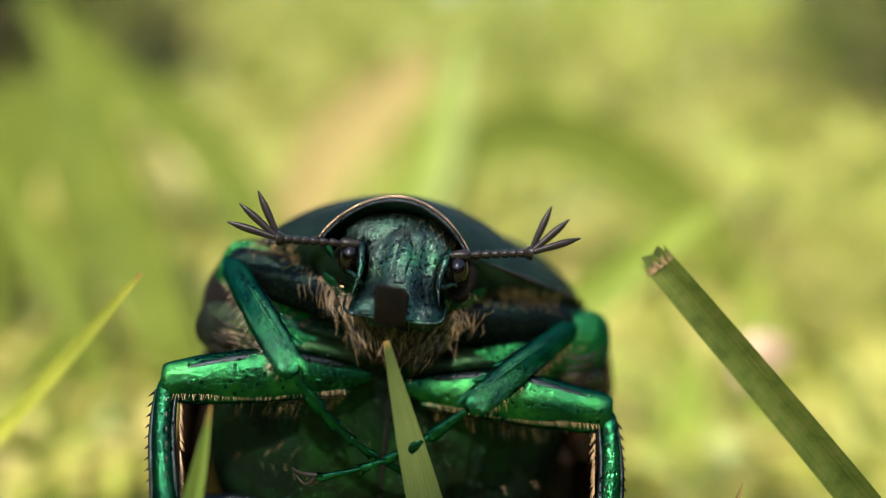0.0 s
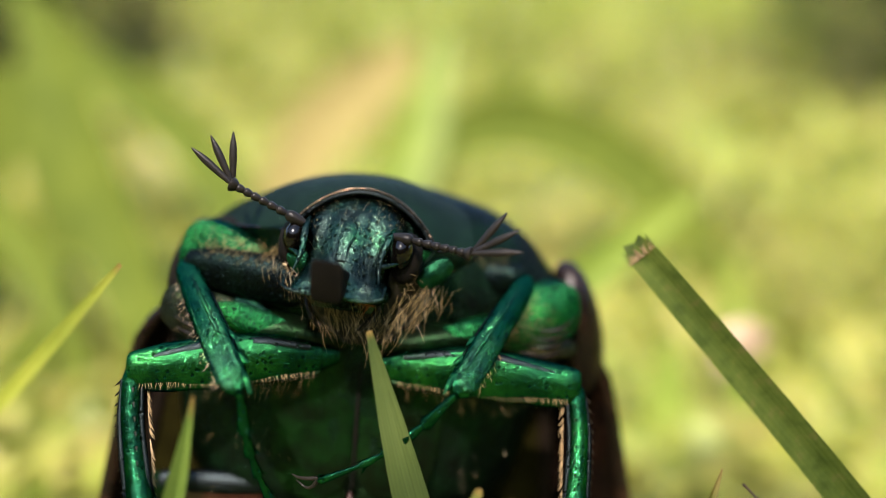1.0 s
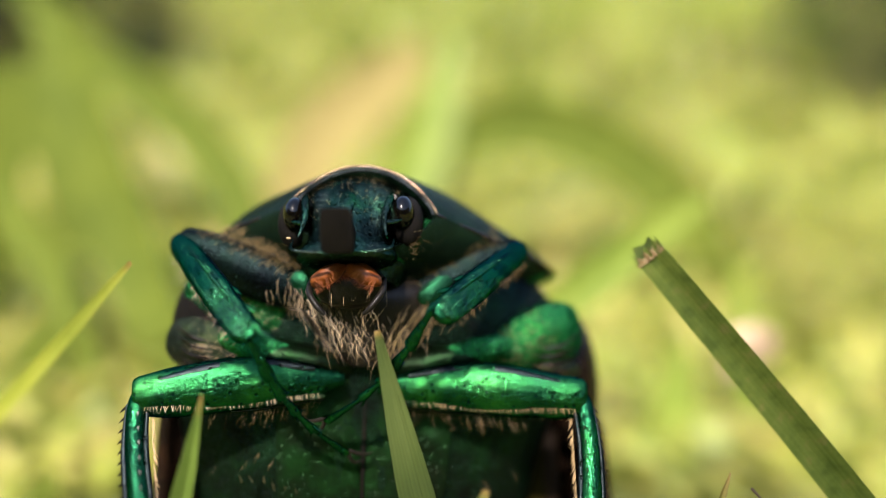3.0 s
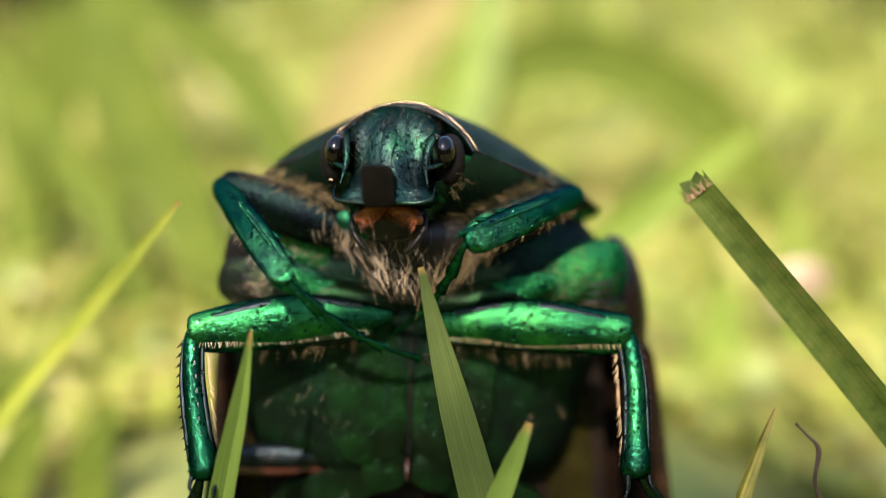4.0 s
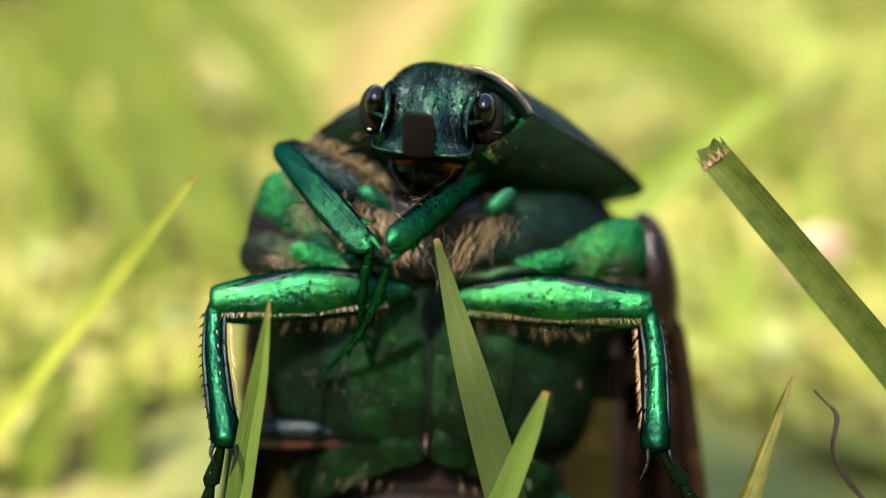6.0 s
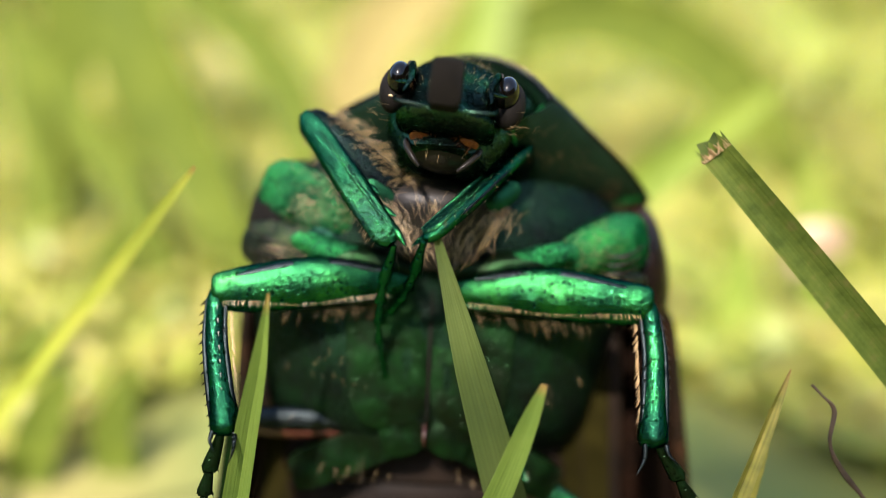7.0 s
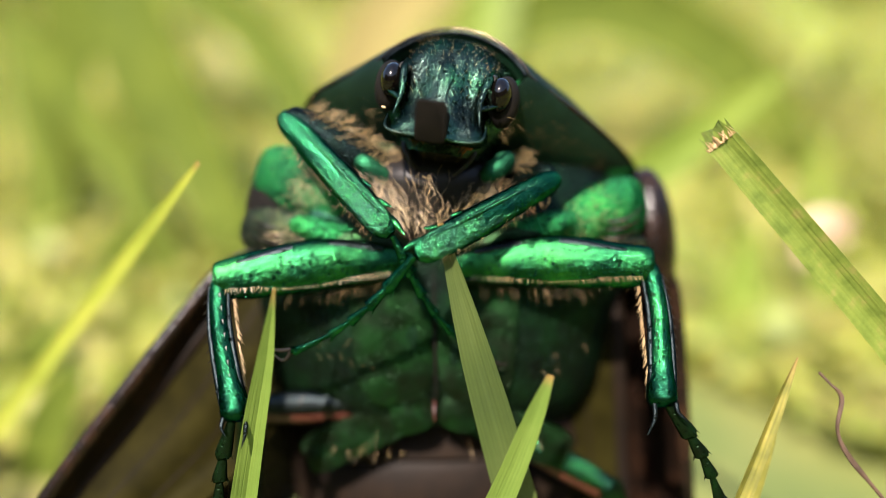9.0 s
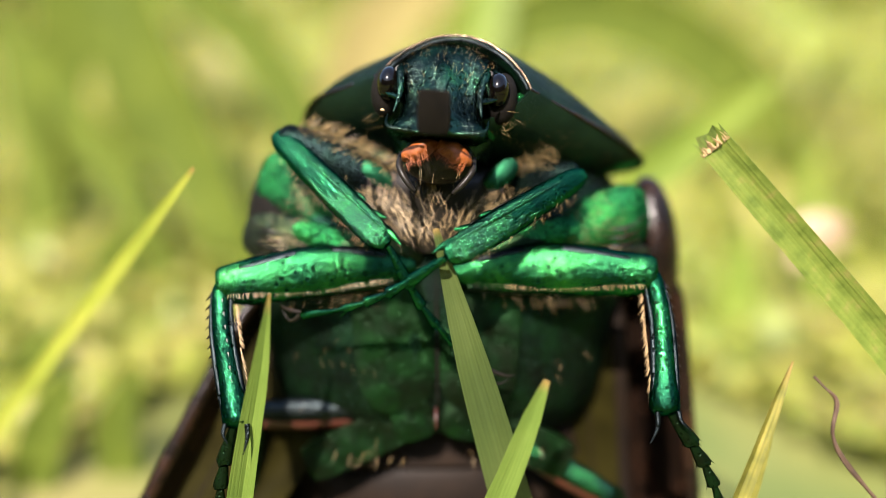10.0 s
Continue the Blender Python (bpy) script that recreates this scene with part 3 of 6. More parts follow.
def make_head(beetle):
    lv = smooth_levels([(1.7, 0.4, 0.7, 1.5, 0), (1.56, 0.9, 0.25, 1.7, 0), (1.15, 1.36, -0.24, 2.0, 0), (0.55, 1.56, -0.68, 2.2, 0), (-0.15, 1.4, -1.1, 2.4, 0),
                        (-0.8, 1.3, -1.46, 2.2, 0), (-1.2, 1.43, -1.68, 1.2, 0), (-1.46, 1.42, -1.74, 0.4, 0), (-1.6, 1.24, -1.62, 0.0, 0)], 30)
    m = body_loft(lv, 60, 2.5)
    # hollows on both sides of the middle ridge and inside the side ridges, a lip along the lower edge
    m.v = [(x, y + (0.16 * math.exp(-((abs(x) - 0.7) / 0.28) ** 2) * (1 if z < 0.3 else math.exp(-((z - 0.3) / 0.6) ** 2)) - 0.07 * math.exp(-((abs(x) - 0.3) / 0.16) ** 2) * math.exp(-((z - 0.9) / 0.5) ** 2)
            - 0.12 * math.exp(-((z + 1.52) / 0.1) ** 2) if y < 0.4 else 0) + 0.05 * noise.noise(Vector((x, y, z)) * 2.2), z) for x, y, z in m.v]
    head = part("head", m, FACE, beetle, "metallic dark green face with a blunt black horn")
    part("head_back", body_loft(smooth_levels([(1.45, 0.4, 0.9, 1.5, 0), (1.35, 0.9, 0.7, 1.8, 0), (1.05, 1.35, 0.4, 2.2, 0), (0.6, 1.7, 0.1, 2.6, 0), (0, 1.95, -0.1, 2.9, 0), (-0.8, 1.95, -0.3, 2.9, 0), (-1.9, 1.4, -0.45, 3.0, 0)], 18), 40), FACE, head, "back of the head")
    # the horn: a block with a square end
    rings = []
    for k, w, up in ((0.0, 0.36, 0.34), (0.35, 0.38, 0.42), (0.8, 0.42, 0.55), (0.97, 0.445, 0.62), (1.0, 0.42, 0.59)):
        c, u = Vector((0, -1.2 - 1.36 * k, -1.12 - 0.05 * k)), Vector((0, -0.1 - 0.45 * k, 0.98)).normalized() * up
        ring = []
        for j in range(36):
            x, y = math.cos(2 * math.pi * j / 36), math.sin(2 * math.pi * j / 36)
            q = (abs(x) ** 8 + abs(y) ** 8) ** (-1 / 8)
            ring.append(c + Vector((w * x * q, 0, 0)) + u * (y * q))
        rings.append(ring)
    part("horn", Mesh().ring_faces(rings), MATT_BLACK, head, "square-ended black horn")
    part("middle_ridge", Mesh().limb([(0, -1.36, -0.5), (0, -1.0, 0.2), (0, -0.52, 0.75), (0, -0.02, 1.2), (0, 0.3, 1.45)], [0.15, 0.19, 0.24, 0.26, 0.1], 16, 18, flat=0.28, wobble=0.25), FACE, head, "green ridge up the forehead")
    for s in (-1, 1):
        eye = part("eye", Mesh().ball((0, 0, 0), (0.36, 0.5, 0.52), None, 24, 16), EYE, head, "glossy black eye", (s * 1.6, -0.56, 0.02))
        part("eye_rim", Mesh().limb([(s * 1.3, -0.42, 0.72), (s * 1.26, -0.86, 0.35), (s * 1.14, -1.3, -0.35), (s * 1.24, -1.56, -1.0)], [0.04, 0.12, 0.09, 0.02], 10, 12), FACE, head, "raised green ridge beside the eye")
        part("clypeus_rim", Mesh().limb([(s * 1.43, -1.4, -1.05), (s * 1.38, -1.74, -1.42), (s * 1.0, -1.86, -1.54), (s * 0.45, -1.84, -1.56)], [0.02, 0.05, 0.055, 0.03], 10, 12), FACE, head, "bright green rim of the face plate")
        # a matt black ball stands in for the shade in the eye's hollow
        part("eye_socket", Mesh().ball((s * 1.74, -0.16, -0.12), (0.46, 0.5, 0.78), None, 20, 14), MATT_BLACK, head, "black ball for the shaded hollow round the eye")
        part("eye_bar", Mesh().limb([(s * 1.2, -1.3, -0.52), (s * 1.42, -1.12, -0.42), (s * 1.62, -0.98, -0.34)], [0.08, 0.08, 0.02], 10, 8, flat=0.6), FACE, head, "green bar reaching into the eye")
        rnd = random.Random(3 + s)
        hs = Mesh()
        for _ in range(14):
            p = (s * rnd.uniform(1.7, 2.2), rnd.uniform(-0.6, 0.1), rnd.uniform(-1.3, -0.5))
            hs.hair(p, Vector(p) + Vector((s * rnd.uniform(0.1, 0.4), -0.3, rnd.uniform(-0.3, 0.1))), 0.003)
        part("cheek_hair", hs, HAIR, head)
    rnd = random.Random(17)
    down = Mesh()
    front = [Vector(p) for p in m.v if p[1] < 0.6 and -0.4 < p[2] < 1.5 and abs(p[0]) < 1.35]
    for _ in range(150):
        p = rnd.choice(front) + Vector((rnd.uniform(-0.1, 0.1), 0, rnd.uniform(-0.06, 0.06)))
        down.hair(p, p + Vector((0.08 * p.x + rnd.gauss(0, 0.03), -0.05, rnd.uniform(0.08, 0.18))), 0.003)
    part("face_hair", down, HAIR, head, "fine pale down on the forehead")
    # the whole head is a tenth smaller than drawn
    for o in (head, *head.children):
        for v in o.data.vertices:
            v.co *= 0.9
        if o is not head:
            o.location *= 0.9
    return head


def pollen(head):
    m = Mesh().ball((0, 0, 0), (0.065, 0.035, 0.035), None, 10, 7)
    m.v = [tuple(Vector(p) * (1 + 0.35 * noise.noise(Vector(p) * 22))) for p in m.v]
    part("pollen_grain", m, STRAW, head, "yellow pollen grain", (-1.5, -0.85, -0.75))


def make_mouth(beetle):
    """Soft orange mouthparts under the face, with dark palps."""
    m = Mesh().ball((0, 0.3, 0), (1.0, 0.7, 0.65), None, 18, 12)
    mouth = part("mouth", m, BLACK, beetle, "dark mouth with orange pads")
    for s in (-1, 1):
        turn = Euler((0, radians(28 * s), 0)).to_matrix()
        rp = random.Random(s + 31)
        p = Mesh().ball((s * 0.46, -0.34, 0.1), (0.52, 0.34, 0.25), turn, 20, 14)
        p.v = [tuple(Vector(q) + Vector((0.07 * noise.noise(Vector(q) * 4), 0.06 * noise.noise(Vector(q) * 7), 0.06 * noise.noise(Vector(q) * 5)))) for q in p.v]
        for _ in range(120):
            a, c = rp.uniform(0, 6.28), rp.uniform(-0.9, 0.9)
            w = turn @ Vector((0.5 * c, -0.3 * abs(math.sin(a)), -0.22 * abs(math.cos(a))))
            r0 = Vector((s * 0.46, -0.34, 0.1)) + w
            p.hair(r0, r0 + Vector((-0.1 * s, -0.12, -rp.uniform(0.1, 0.24))), 0.006)
        part("mouth_pad", p, ORANGE, mouth, "soft hairy orange mouth pad")
        q = Mesh().limb([(s * 0.95, 0.0, 0.05), (s * 0.95, -0.3, -0.35), (s * 0.7, -0.4, -0.75), (s * 0.5, -0.35, -0.95)], [0.08, 0.09, 0.08, 0.05], 9, 10)
        part("palp", q, BLACK, mouth)
    rnd = random.Random(9)
    h = Mesh()
    for _ in range(10):
        p = (rnd.uniform(-0.8, 0.8), -0.2 + rnd.uniform(-0.1, 0.2), rnd.uniform(-0.5, 0.0))
        h.hair(p, Vector(p) + Vector((rnd.gauss(0, 0.1), -0.12, -rnd.uniform(0.2, 0.5))), 0.005)
    part("mouth_hair", h, HAIR, mouth)
    return mouth


def make_prothorax(beetle):
    """Neck shield: sharp side edges, domed back, a raised lip round the head opening."""
    n = 48
    def swell(x, z): return x * (1 + 0.14 * math.exp(-((z - 1.9) / 1.1) ** 2)) if x < 0 else x
    def lean_in(z): return -0.42 * max(0, min(1, (z - 0.8) / 2.6))
    def ring(z, w, hd, hv, drop=0.0):
        out = []
        for j in range(n):
            a = 2 * math.pi * j / n
            c, s = math.cos(a), math.sin(a)
            y = (0.86 if z < 1.6 else 1.0) * hd * abs(s) ** (1.35 - 0.7 * lean_in(z)) if s >= 0 else -hv * abs(s) ** 1.5
            out.append((w * c, y, z - drop * (1 - abs(c)) * (s > 0)))
        return out
    rings = [ring(-1.3, 4.0, 2.0, 0.6), ring(-0.8, 5.2, 2.25, 0.9), ring(-0.2, 5.6, 2.35, 1.1), ring(0.3, 5.42, 2.35, 1.3), ring(1.15, 4.75, 2.25, 1.4), ring(2.05, 3.9, 2.08, 1.4),
             ring(2.85, 3.1, 1.82, 1.4), ring(3.45, 2.5, 1.55, 1.35), ring(3.7, 2.12, 1.36, 1.25), ring(3.6, 2.03, 1.28, 1.15), ring(2.5, 1.9, 1.1, 1.0), ring(1.6, 1.4, 0.7, 0.7)]
    m = Mesh().ring_faces(rings)
    m.v = [(swell(x, z) * 0.96 + lean_in(z), y, z) for x, y, z in m.v]
    pro = part("prothorax", m, DORSAL, beetle, "dark green domed neck shield with sharp edges")
    part("neck_plate", Mesh().ball((-0.38, 0.3, 2.72), (1.86, 1.0, 0.94), None, 28, 16), FACE, pro, "dark green top of the neck")
    # underside plates on both sides
    for s in (-1, 1):
        def under(u, v, s=s):
            w = 5.45 - 3.2 * v - 0.45 * v ** 2.2
            x = w * (1 - 0.55 * u)
            k = x / w
            y = -(1.15 + 0.25 * v) * abs(1 - k * k) ** 0.75 - 0.05
            return (swell(s * x, 0.1 + 3.4 * v) * 0.96 + lean_in(0.1 + 3.4 * v), y, 0.1 + 3.4 * v)
        part("under_plate", grid_shell(under, 14, 14, -0.05 * s), UNDER, pro, "shaded green underside of the shield")
        rnd = random.Random(11 + s)
        h = Mesh()
        for _ in range(240):
            p = Vector(under(rnd.uniform(0.15, 0.98), rnd.uniform(0.05, 0.9)))
            h.hair(p, p + Vector((s * rnd.uniform(0.05, 0.18), -0.05, rnd.uniform(0.2, 0.42))), 0.005)
        part("shield_hair", h, HAIR, pro)
        h = Mesh()
        for _ in range(420):
            p = Vector(under(rnd.uniform(0.12, 0.95), rnd.uniform(0.0, 0.06)))
            h.hair(p, p + Vector((-s * rnd.uniform(-0.05, 0.2), -rnd.uniform(0.05, 0.2), -rnd.uniform(0.12, 0.4))), 0.003)
        part("edge_fringe", h, HAIR, pro, "pale woolly fringe along the hind edge")
    lip = [(2.04 * math.cos(a) - 0.42, 1.42 * math.sin(a) ** 1.65, 3.72) for a in np.linspace(0.02, math.pi - 0.02, 30)]
    part("front_lip", Mesh().tube(lip, [0.032] * 30, 8, side=(0, 0.1, 1)), LIP, pro, "thin shining copper lip")
    band = [(1.95 * math.cos(a) - 0.42, 1.32 * math.sin(a) ** 1.65, 3.66) for a in np.linspace(0.02, math.pi - 0.02, 30)]
    part("lip_band", Mesh().tube(band, [0.05] * 30, 10, side=(0, 0.1, 1)), EDGE, pro, "dark band inside the lip")
    # sharp side edge
    for s in (-1, 1):
        e = [(swell(x, z) * 0.96 + lean_in(z), y, z) for x, y, z in [(s * 4.0, 0, -1.3), (s * 5.25, 0, -0.8), (s * 5.62, 0, -0.2), (s * 5.44, 0, 0.3), (s * 4.77, 0, 1.15), (s * 3.92, 0, 2.05), (s * 3.04, 0, 2.85), (s * 2.12, 0, 3.68)]]
        part("side_edge", Mesh().limb(e, [0.05, 0.07, 0.08, 0.07, 0.06, 0.06, 0.06, 0.05], 8, 18), BROWN, pro)
    return pro


def make_wing_case(beetle, s):
    """Wing case with its hinge at the shoulder, seen from below when it lifts."""
    def f(u, v):
        w = 6.6 * (1 - 0.10 * v - 0.55 * max(0, v - 0.55) ** 1.5 * 2)
        x = -0.9 + (0.9 + 5.6) * u * (w / 6.6) + 1.3 * max(0, v - 0.6) ** 1.5 * (1 - u)
        x += 2.2 * max(0, 1 - v / 0.2) ** 2 * (1 - u)
        y = -0.7 + 4.6 * math.sin(u * math.pi / 2) ** 0.75 * (1 - 0.35 * max(0, v - 0.5) ** 2 * 4)
        z = -0.6 + 1.5 * math.sin(math.pi * min(u * 1.2, 1)) - 14.6 * v * (1 - 0.06 * u)
        return (-s * x, y, z)
    case = part("wing_case", grid_shell(f, 16, 24, 0.22 * s), BROWN, beetle, "dark brown wing case seen from below", (s * 5.72 + 0.6, 3.4, 2.4))
    edge = [Vector(f(0.0, v)) for v in np.linspace(0, 1, 24)]
    part("case_margin", Mesh().tube(edge, [0.16 + 0.12 * math.sin(math.pi * v) for v in np.linspace(0, 1, 24)], 10, flat=1.4), BROWN, case, "glossy brown margin of the wing case")
    part("shoulder", Mesh().ball((s * -0.15, -0.3, -0.8) if s < 0 else (0.25, -0.35, -1.5), (0.62, 0.9, 1.6) if s < 0 else (0.85, 1.1, 2.3), None, 18, 14), BROWN, case, "glossy brown shoulder")
    return case


def make_hind_wing(beetle, s):
    def f(u, v):
        x = s * (0.4 + 0.2 * v - 3.6 * u * math.sin(math.pi * min(1, v * 0.9 + 0.08)) ** 0.6)
        return (x, 0.25 * math.sin(9 * u + 2 * v) * u + 0.1 * math.sin(14 * v), -13.5 * v * (1 - 0.1 * u))
    w = part("hind_wing", grid_shell(f, 14, 26, 0.02), MEMBRANE, beetle, "folded tan membranous hind wing", (s * 5.2 + 0.2, 3.2, 1.6))
    for u, r in ((0.0, 0.30), (0.3, 0.06), (0.62, 0.045)):
        pts = [Vector(f(u, v)) for v in np.linspace(0.0, 0.97, 18)]
        part("wing_vein", Mesh().tube(pts, [r * (1 - 0.6 * k / 17) for k in range(18)], 9, flat=0.6), ABDOMEN, w, "dark brown wing vein")
    return w


def make_beetle():
    beetle = tagged(new("beetle"), "metallic green beetle rearing up among grass blades", "beetle")
    beetle.empty_display_size = 0.002
    lv = smooth_levels([(5.2, 1.6, 2.4, 5.0, 0.3), (4.7, 3.4, 1.7, 5.6, 0.3), (4.0, 4.6, 1.0, 6.0, 0.3), (3.2, 5.3, 0.7, 6.2, 0.3), (1.8, 6.2, 0.5, 6.6, 0.3), (0.2, 6.1, 0.55, 7, 0.2), (-1.8, 5.6, 0.45, 7.2, 0), (-3.6, 5.2, 0.6, 7.2, 0), (-4.6, 4.6, 1.2, 7, 0)], 26)
    m = body_loft(lv, 56, 2.5)
    # groove down the middle of the breastplate, slight hollows beside it
    m.v = [(x, y + (0.22 * math.exp(-(x / 0.10) ** 2) + 0.12 * math.exp(-((abs(x) - 1.0) / 0.5) ** 2) if y < 3 else 0), z) for x, y, z in m.v]
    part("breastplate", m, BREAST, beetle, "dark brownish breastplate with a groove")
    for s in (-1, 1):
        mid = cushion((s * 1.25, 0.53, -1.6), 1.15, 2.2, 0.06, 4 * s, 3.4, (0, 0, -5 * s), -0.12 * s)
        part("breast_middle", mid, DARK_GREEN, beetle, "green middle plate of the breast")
    # black strip inside the groove, standing in for its shade
    seam = Mesh().limb([(0, 0.62, 0.9), (0, 0.58, -0.5), (0, 0.52, -2.0), (0, 0.66, -3.6)], [0.02, 0.045, 0.05, 0.03], 8, 16)
    part("breast_point", Mesh().limb([(-0.05, 0.6, -3.7), (-0.06, 0.42, -3.95), (-0.05, 0.36, -4.25)], [0.04, 0.055, 0.015], 9, 8), RUST, beetle, "small reddish point between the hind legs")
    part("breast_seam", seam, MATT_BLACK, beetle, "black strip for the shade in the breast groove")
    for s in (-1, 1):
        for k in range(4):
            u = k / 3
            q = Mesh().limb([(s * (4.2 + 0.35 * u) + 0.4, 0.62 - 0.1 * u, 0.72 + 0.22 * k), (s * (4.9 + 0.3 * u) + 0.4, 0.5, 0.66 + 0.27 * k), (s * (5.55 + 0.2 * u) + 0.4, 0.75, 0.85 + 0.32 * k)], [0.02, 0.05, 0.02], 9, 10, wobble=0.3)
            part("skin_fold", q, BROWN if k < 3 else BLACK, beetle, "brown wrinkled fold under the side plate")
    ab = [(-4.3, 5.0, 2.2), (-6.0, 4.9, 2.1), (-7.8, 4.7, 2.2), (-9.6, 4.3, 2.4), (-11.4, 3.7, 2.7), (-13.2, 2.7, 3.3), (-14.6, 1.2, 4.2)]
    for i in range(6):
        (z0, w0, f0), (z1, w1, f1) = ab[i], ab[i + 1]
        seg = body_loft([(z0 + 0.1, w0 * 0.95, f0 + 0.2, 6.9, 0), (z0 - 0.2, w0, f0, 7, 0), (z1 + 0.2, w1 * 1.03, f1 - 0.05, 6.9, 0), (z1, w1 * 0.97, f1 + 0.2, 6.8, 0)], 36, 2.4)
        part("abdomen_segment", seg, ABDOMEN, beetle)
    part("hind_tip", Mesh().ball((0, 5.3, -14.6), (1.2, 1.3, 0.6), None, 16, 10), ABDOMEN, beetle)
    for s in (-1, 1):
        if s < 0:
            plate = cushion((-3.85, 0.95, 2.6), 1.55, 1.0, 0.28, 14, 2.8, (6, 0, -14), -0.3)
            scaly = cushion((-4.5, 0.74, 1.22), 1.35, 0.74, 0.24, 10, 2.8, (0, 0, -20))
            part("shoulder_lobe", Mesh().ball((-4.35, 1.9, 2.1), (1.4, 0.9, 1.9), Euler((0, radians(14), 0)).to_matrix(), 24, 16), MATT_BLACK, beetle, "dark rounded rim behind the side plate")
            part("joint_plate", cushion((-2.95, 0.42, 1.25), 0.85, 0.42, 0.12, 38, 2.4, (0, 0, -8)), TEAL, beetle, "smooth teal plate beside the front leg")
        else:
            plate = cushion((5.05, 0.95, 1.62), 1.45, 0.92, 0.35, -8, 2.6, (6, 0, 14), 0.42)
            scaly = cushion((5.7, 1.2, 0.75), 0.85, 0.32, 0.25, 6, 3.0, (0, 0, 26))
        part("side_plate", plate, PLATE, beetle, "bright green side plate with rows of fine hairs")
        part("lower_side_plate", scaly, SCALY, beetle, "dark lower side plate under scaly golden hairs")
        rnd = random.Random(70 + s)
        for piece, count, share in ((plate, 300, 0.7), (scaly, 260, 1.0)):
            hs = Mesh()
            xs = [abs(v[0]) for v in piece.v]
            lo, hi = min(xs), max(xs)
            while count:
                k = rnd.randrange(36 * 2, len(piece.v) - 37)
                a, b = Vector(piece.v[k]), Vector(piece.v[k + rnd.choice((1, 36, 37))])
                p = a.lerp(b, rnd.random())
                # hairs stand in level rows, thickest towards the middle of the body
                if (p.z * 7 + 0.8 * p.x) % 1 > 0.45 or (abs(p.x) - lo) / (hi - lo) > share * rnd.uniform(0.6, 1.4):
                    continue
                hs.hair(p, p + Vector((-s * rnd.uniform(0.1, 0.2), -0.045, -rnd.uniform(0.0, 0.06))), 0.0055)
                count -= 1
            part("plate_hair", hs, HAIR, beetle, "rows of short pale hairs")
        part("shoulder_plate", cushion((s * 3.55 + 0.1, 1.15, 1.7), 0.62, 0.95, 0.25, -35 * s, 2.6, (0, 0, -8 * s)), BLACK, beetle, "wrinkled dark joint plate")
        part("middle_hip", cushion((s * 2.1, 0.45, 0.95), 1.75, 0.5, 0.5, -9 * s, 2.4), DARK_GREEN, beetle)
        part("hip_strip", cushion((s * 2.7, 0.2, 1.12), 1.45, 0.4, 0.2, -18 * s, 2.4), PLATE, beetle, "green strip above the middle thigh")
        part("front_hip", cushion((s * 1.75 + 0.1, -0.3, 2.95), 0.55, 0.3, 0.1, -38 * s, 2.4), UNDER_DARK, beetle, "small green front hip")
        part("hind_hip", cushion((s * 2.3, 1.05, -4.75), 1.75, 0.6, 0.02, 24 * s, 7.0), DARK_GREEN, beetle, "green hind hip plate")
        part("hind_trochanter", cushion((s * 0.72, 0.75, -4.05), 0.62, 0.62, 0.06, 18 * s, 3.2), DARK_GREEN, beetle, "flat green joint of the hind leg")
        rnd = random.Random(60 + s)
        h = Mesh()
        for _ in range(5):
            p = (s * rnd.uniform(2.4, 4.5), 0.5, rnd.uniform(-3.5, -1.5))
            h.hair(p, Vector(p) + Vector((s * 0.15, -0.3, -rnd.uniform(0.15, 0.35))), 0.003)
        for _ in range(4):
            p = (s * rnd.uniform(0.1, 2.6), 0.75, -4.9 + rnd.uniform(-0.3, 0.3))
            h.hair(p, Vector(p) + Vector((s * 0.05, -0.3, -rnd.uniform(0.25, 0.5))), 0.0028)
        for k in range(6):
            p = Vector((s * (1.8 + 0.3 * k), 0.5, -2.75 + 0.07 * k + rnd.uniform(-0.1, 0.1)))
            if s < 0:
                h.hair(p, p + Vector((s * rnd.uniform(0, 0.15), -0.2, rnd.uniform(0.2, 0.34))), 0.008)
            p = Vector((s * (1.0 + 0.4 * k), 0.95, -5.3 + 0.06 * k + rnd.uniform(-0.1, 0.1)))
            h.hair(p, p + Vector((s * rnd.uniform(0, 0.2), -0.2, -rnd.uniform(0.25, 0.4))), 0.008)
        part("breast_hair", h, HAIR, beetle, "short pale bristles along the hip plates")
    neck = body_loft(smooth_levels([(3.9, 0.9, 1.2, 3.4, 0), (3.5, 1.9, 0.2, 3.4, 0), (2.8, 2.2, -0.5, 3, 0), (1.6, 1.5, -0.3, 2.5, 0), (0.8, 0.7, 0.1, 2, 0)], 16), 30)
    breast = part("throat", neck, BLACK, beetle, "dark throat under a mat of pale hairs")
    rnd = random.Random(5)
    h = Mesh()
    for side, top, low, count in ((-1, Vector((-2.0, -0.2, 3.1)), Vector((-0.6, -0.62, 1.5)), 170), (1, Vector((1.9, -0.3, 2.7)), Vector((0.55, -0.62, 1.35)), 140), (0, Vector((-0.1, -0.75, 3.0)), Vector((0.05, -0.7, 1.4)), 50)):
        for _ in range(count):
            p = top.lerp(low, rnd.random()) + Vector((rnd.gauss(0, 0.32), rnd.gauss(0, 0.05), rnd.gauss(0, 0.15)))
            w = Vector((-0.3 * side + rnd.gauss(0, 0.3), -0.2 + rnd.gauss(0, 0.12), -0.8))
            h.hair(p, p + w.normalized() * rnd.uniform(0.25, 0.9), 0.0045, (rnd.gauss(0, 0.04), -0.05, 0))
    part("throat_hair", h, HAIR, breast, "mat of long pale hairs")
    middle_leg(beetle, 1, (0.35, 0.1, 0.25), (5.85, -0.75, 0.15), (5.85, -1.85, -3.45), (7.8, -1.1, -7.6), 0.9)
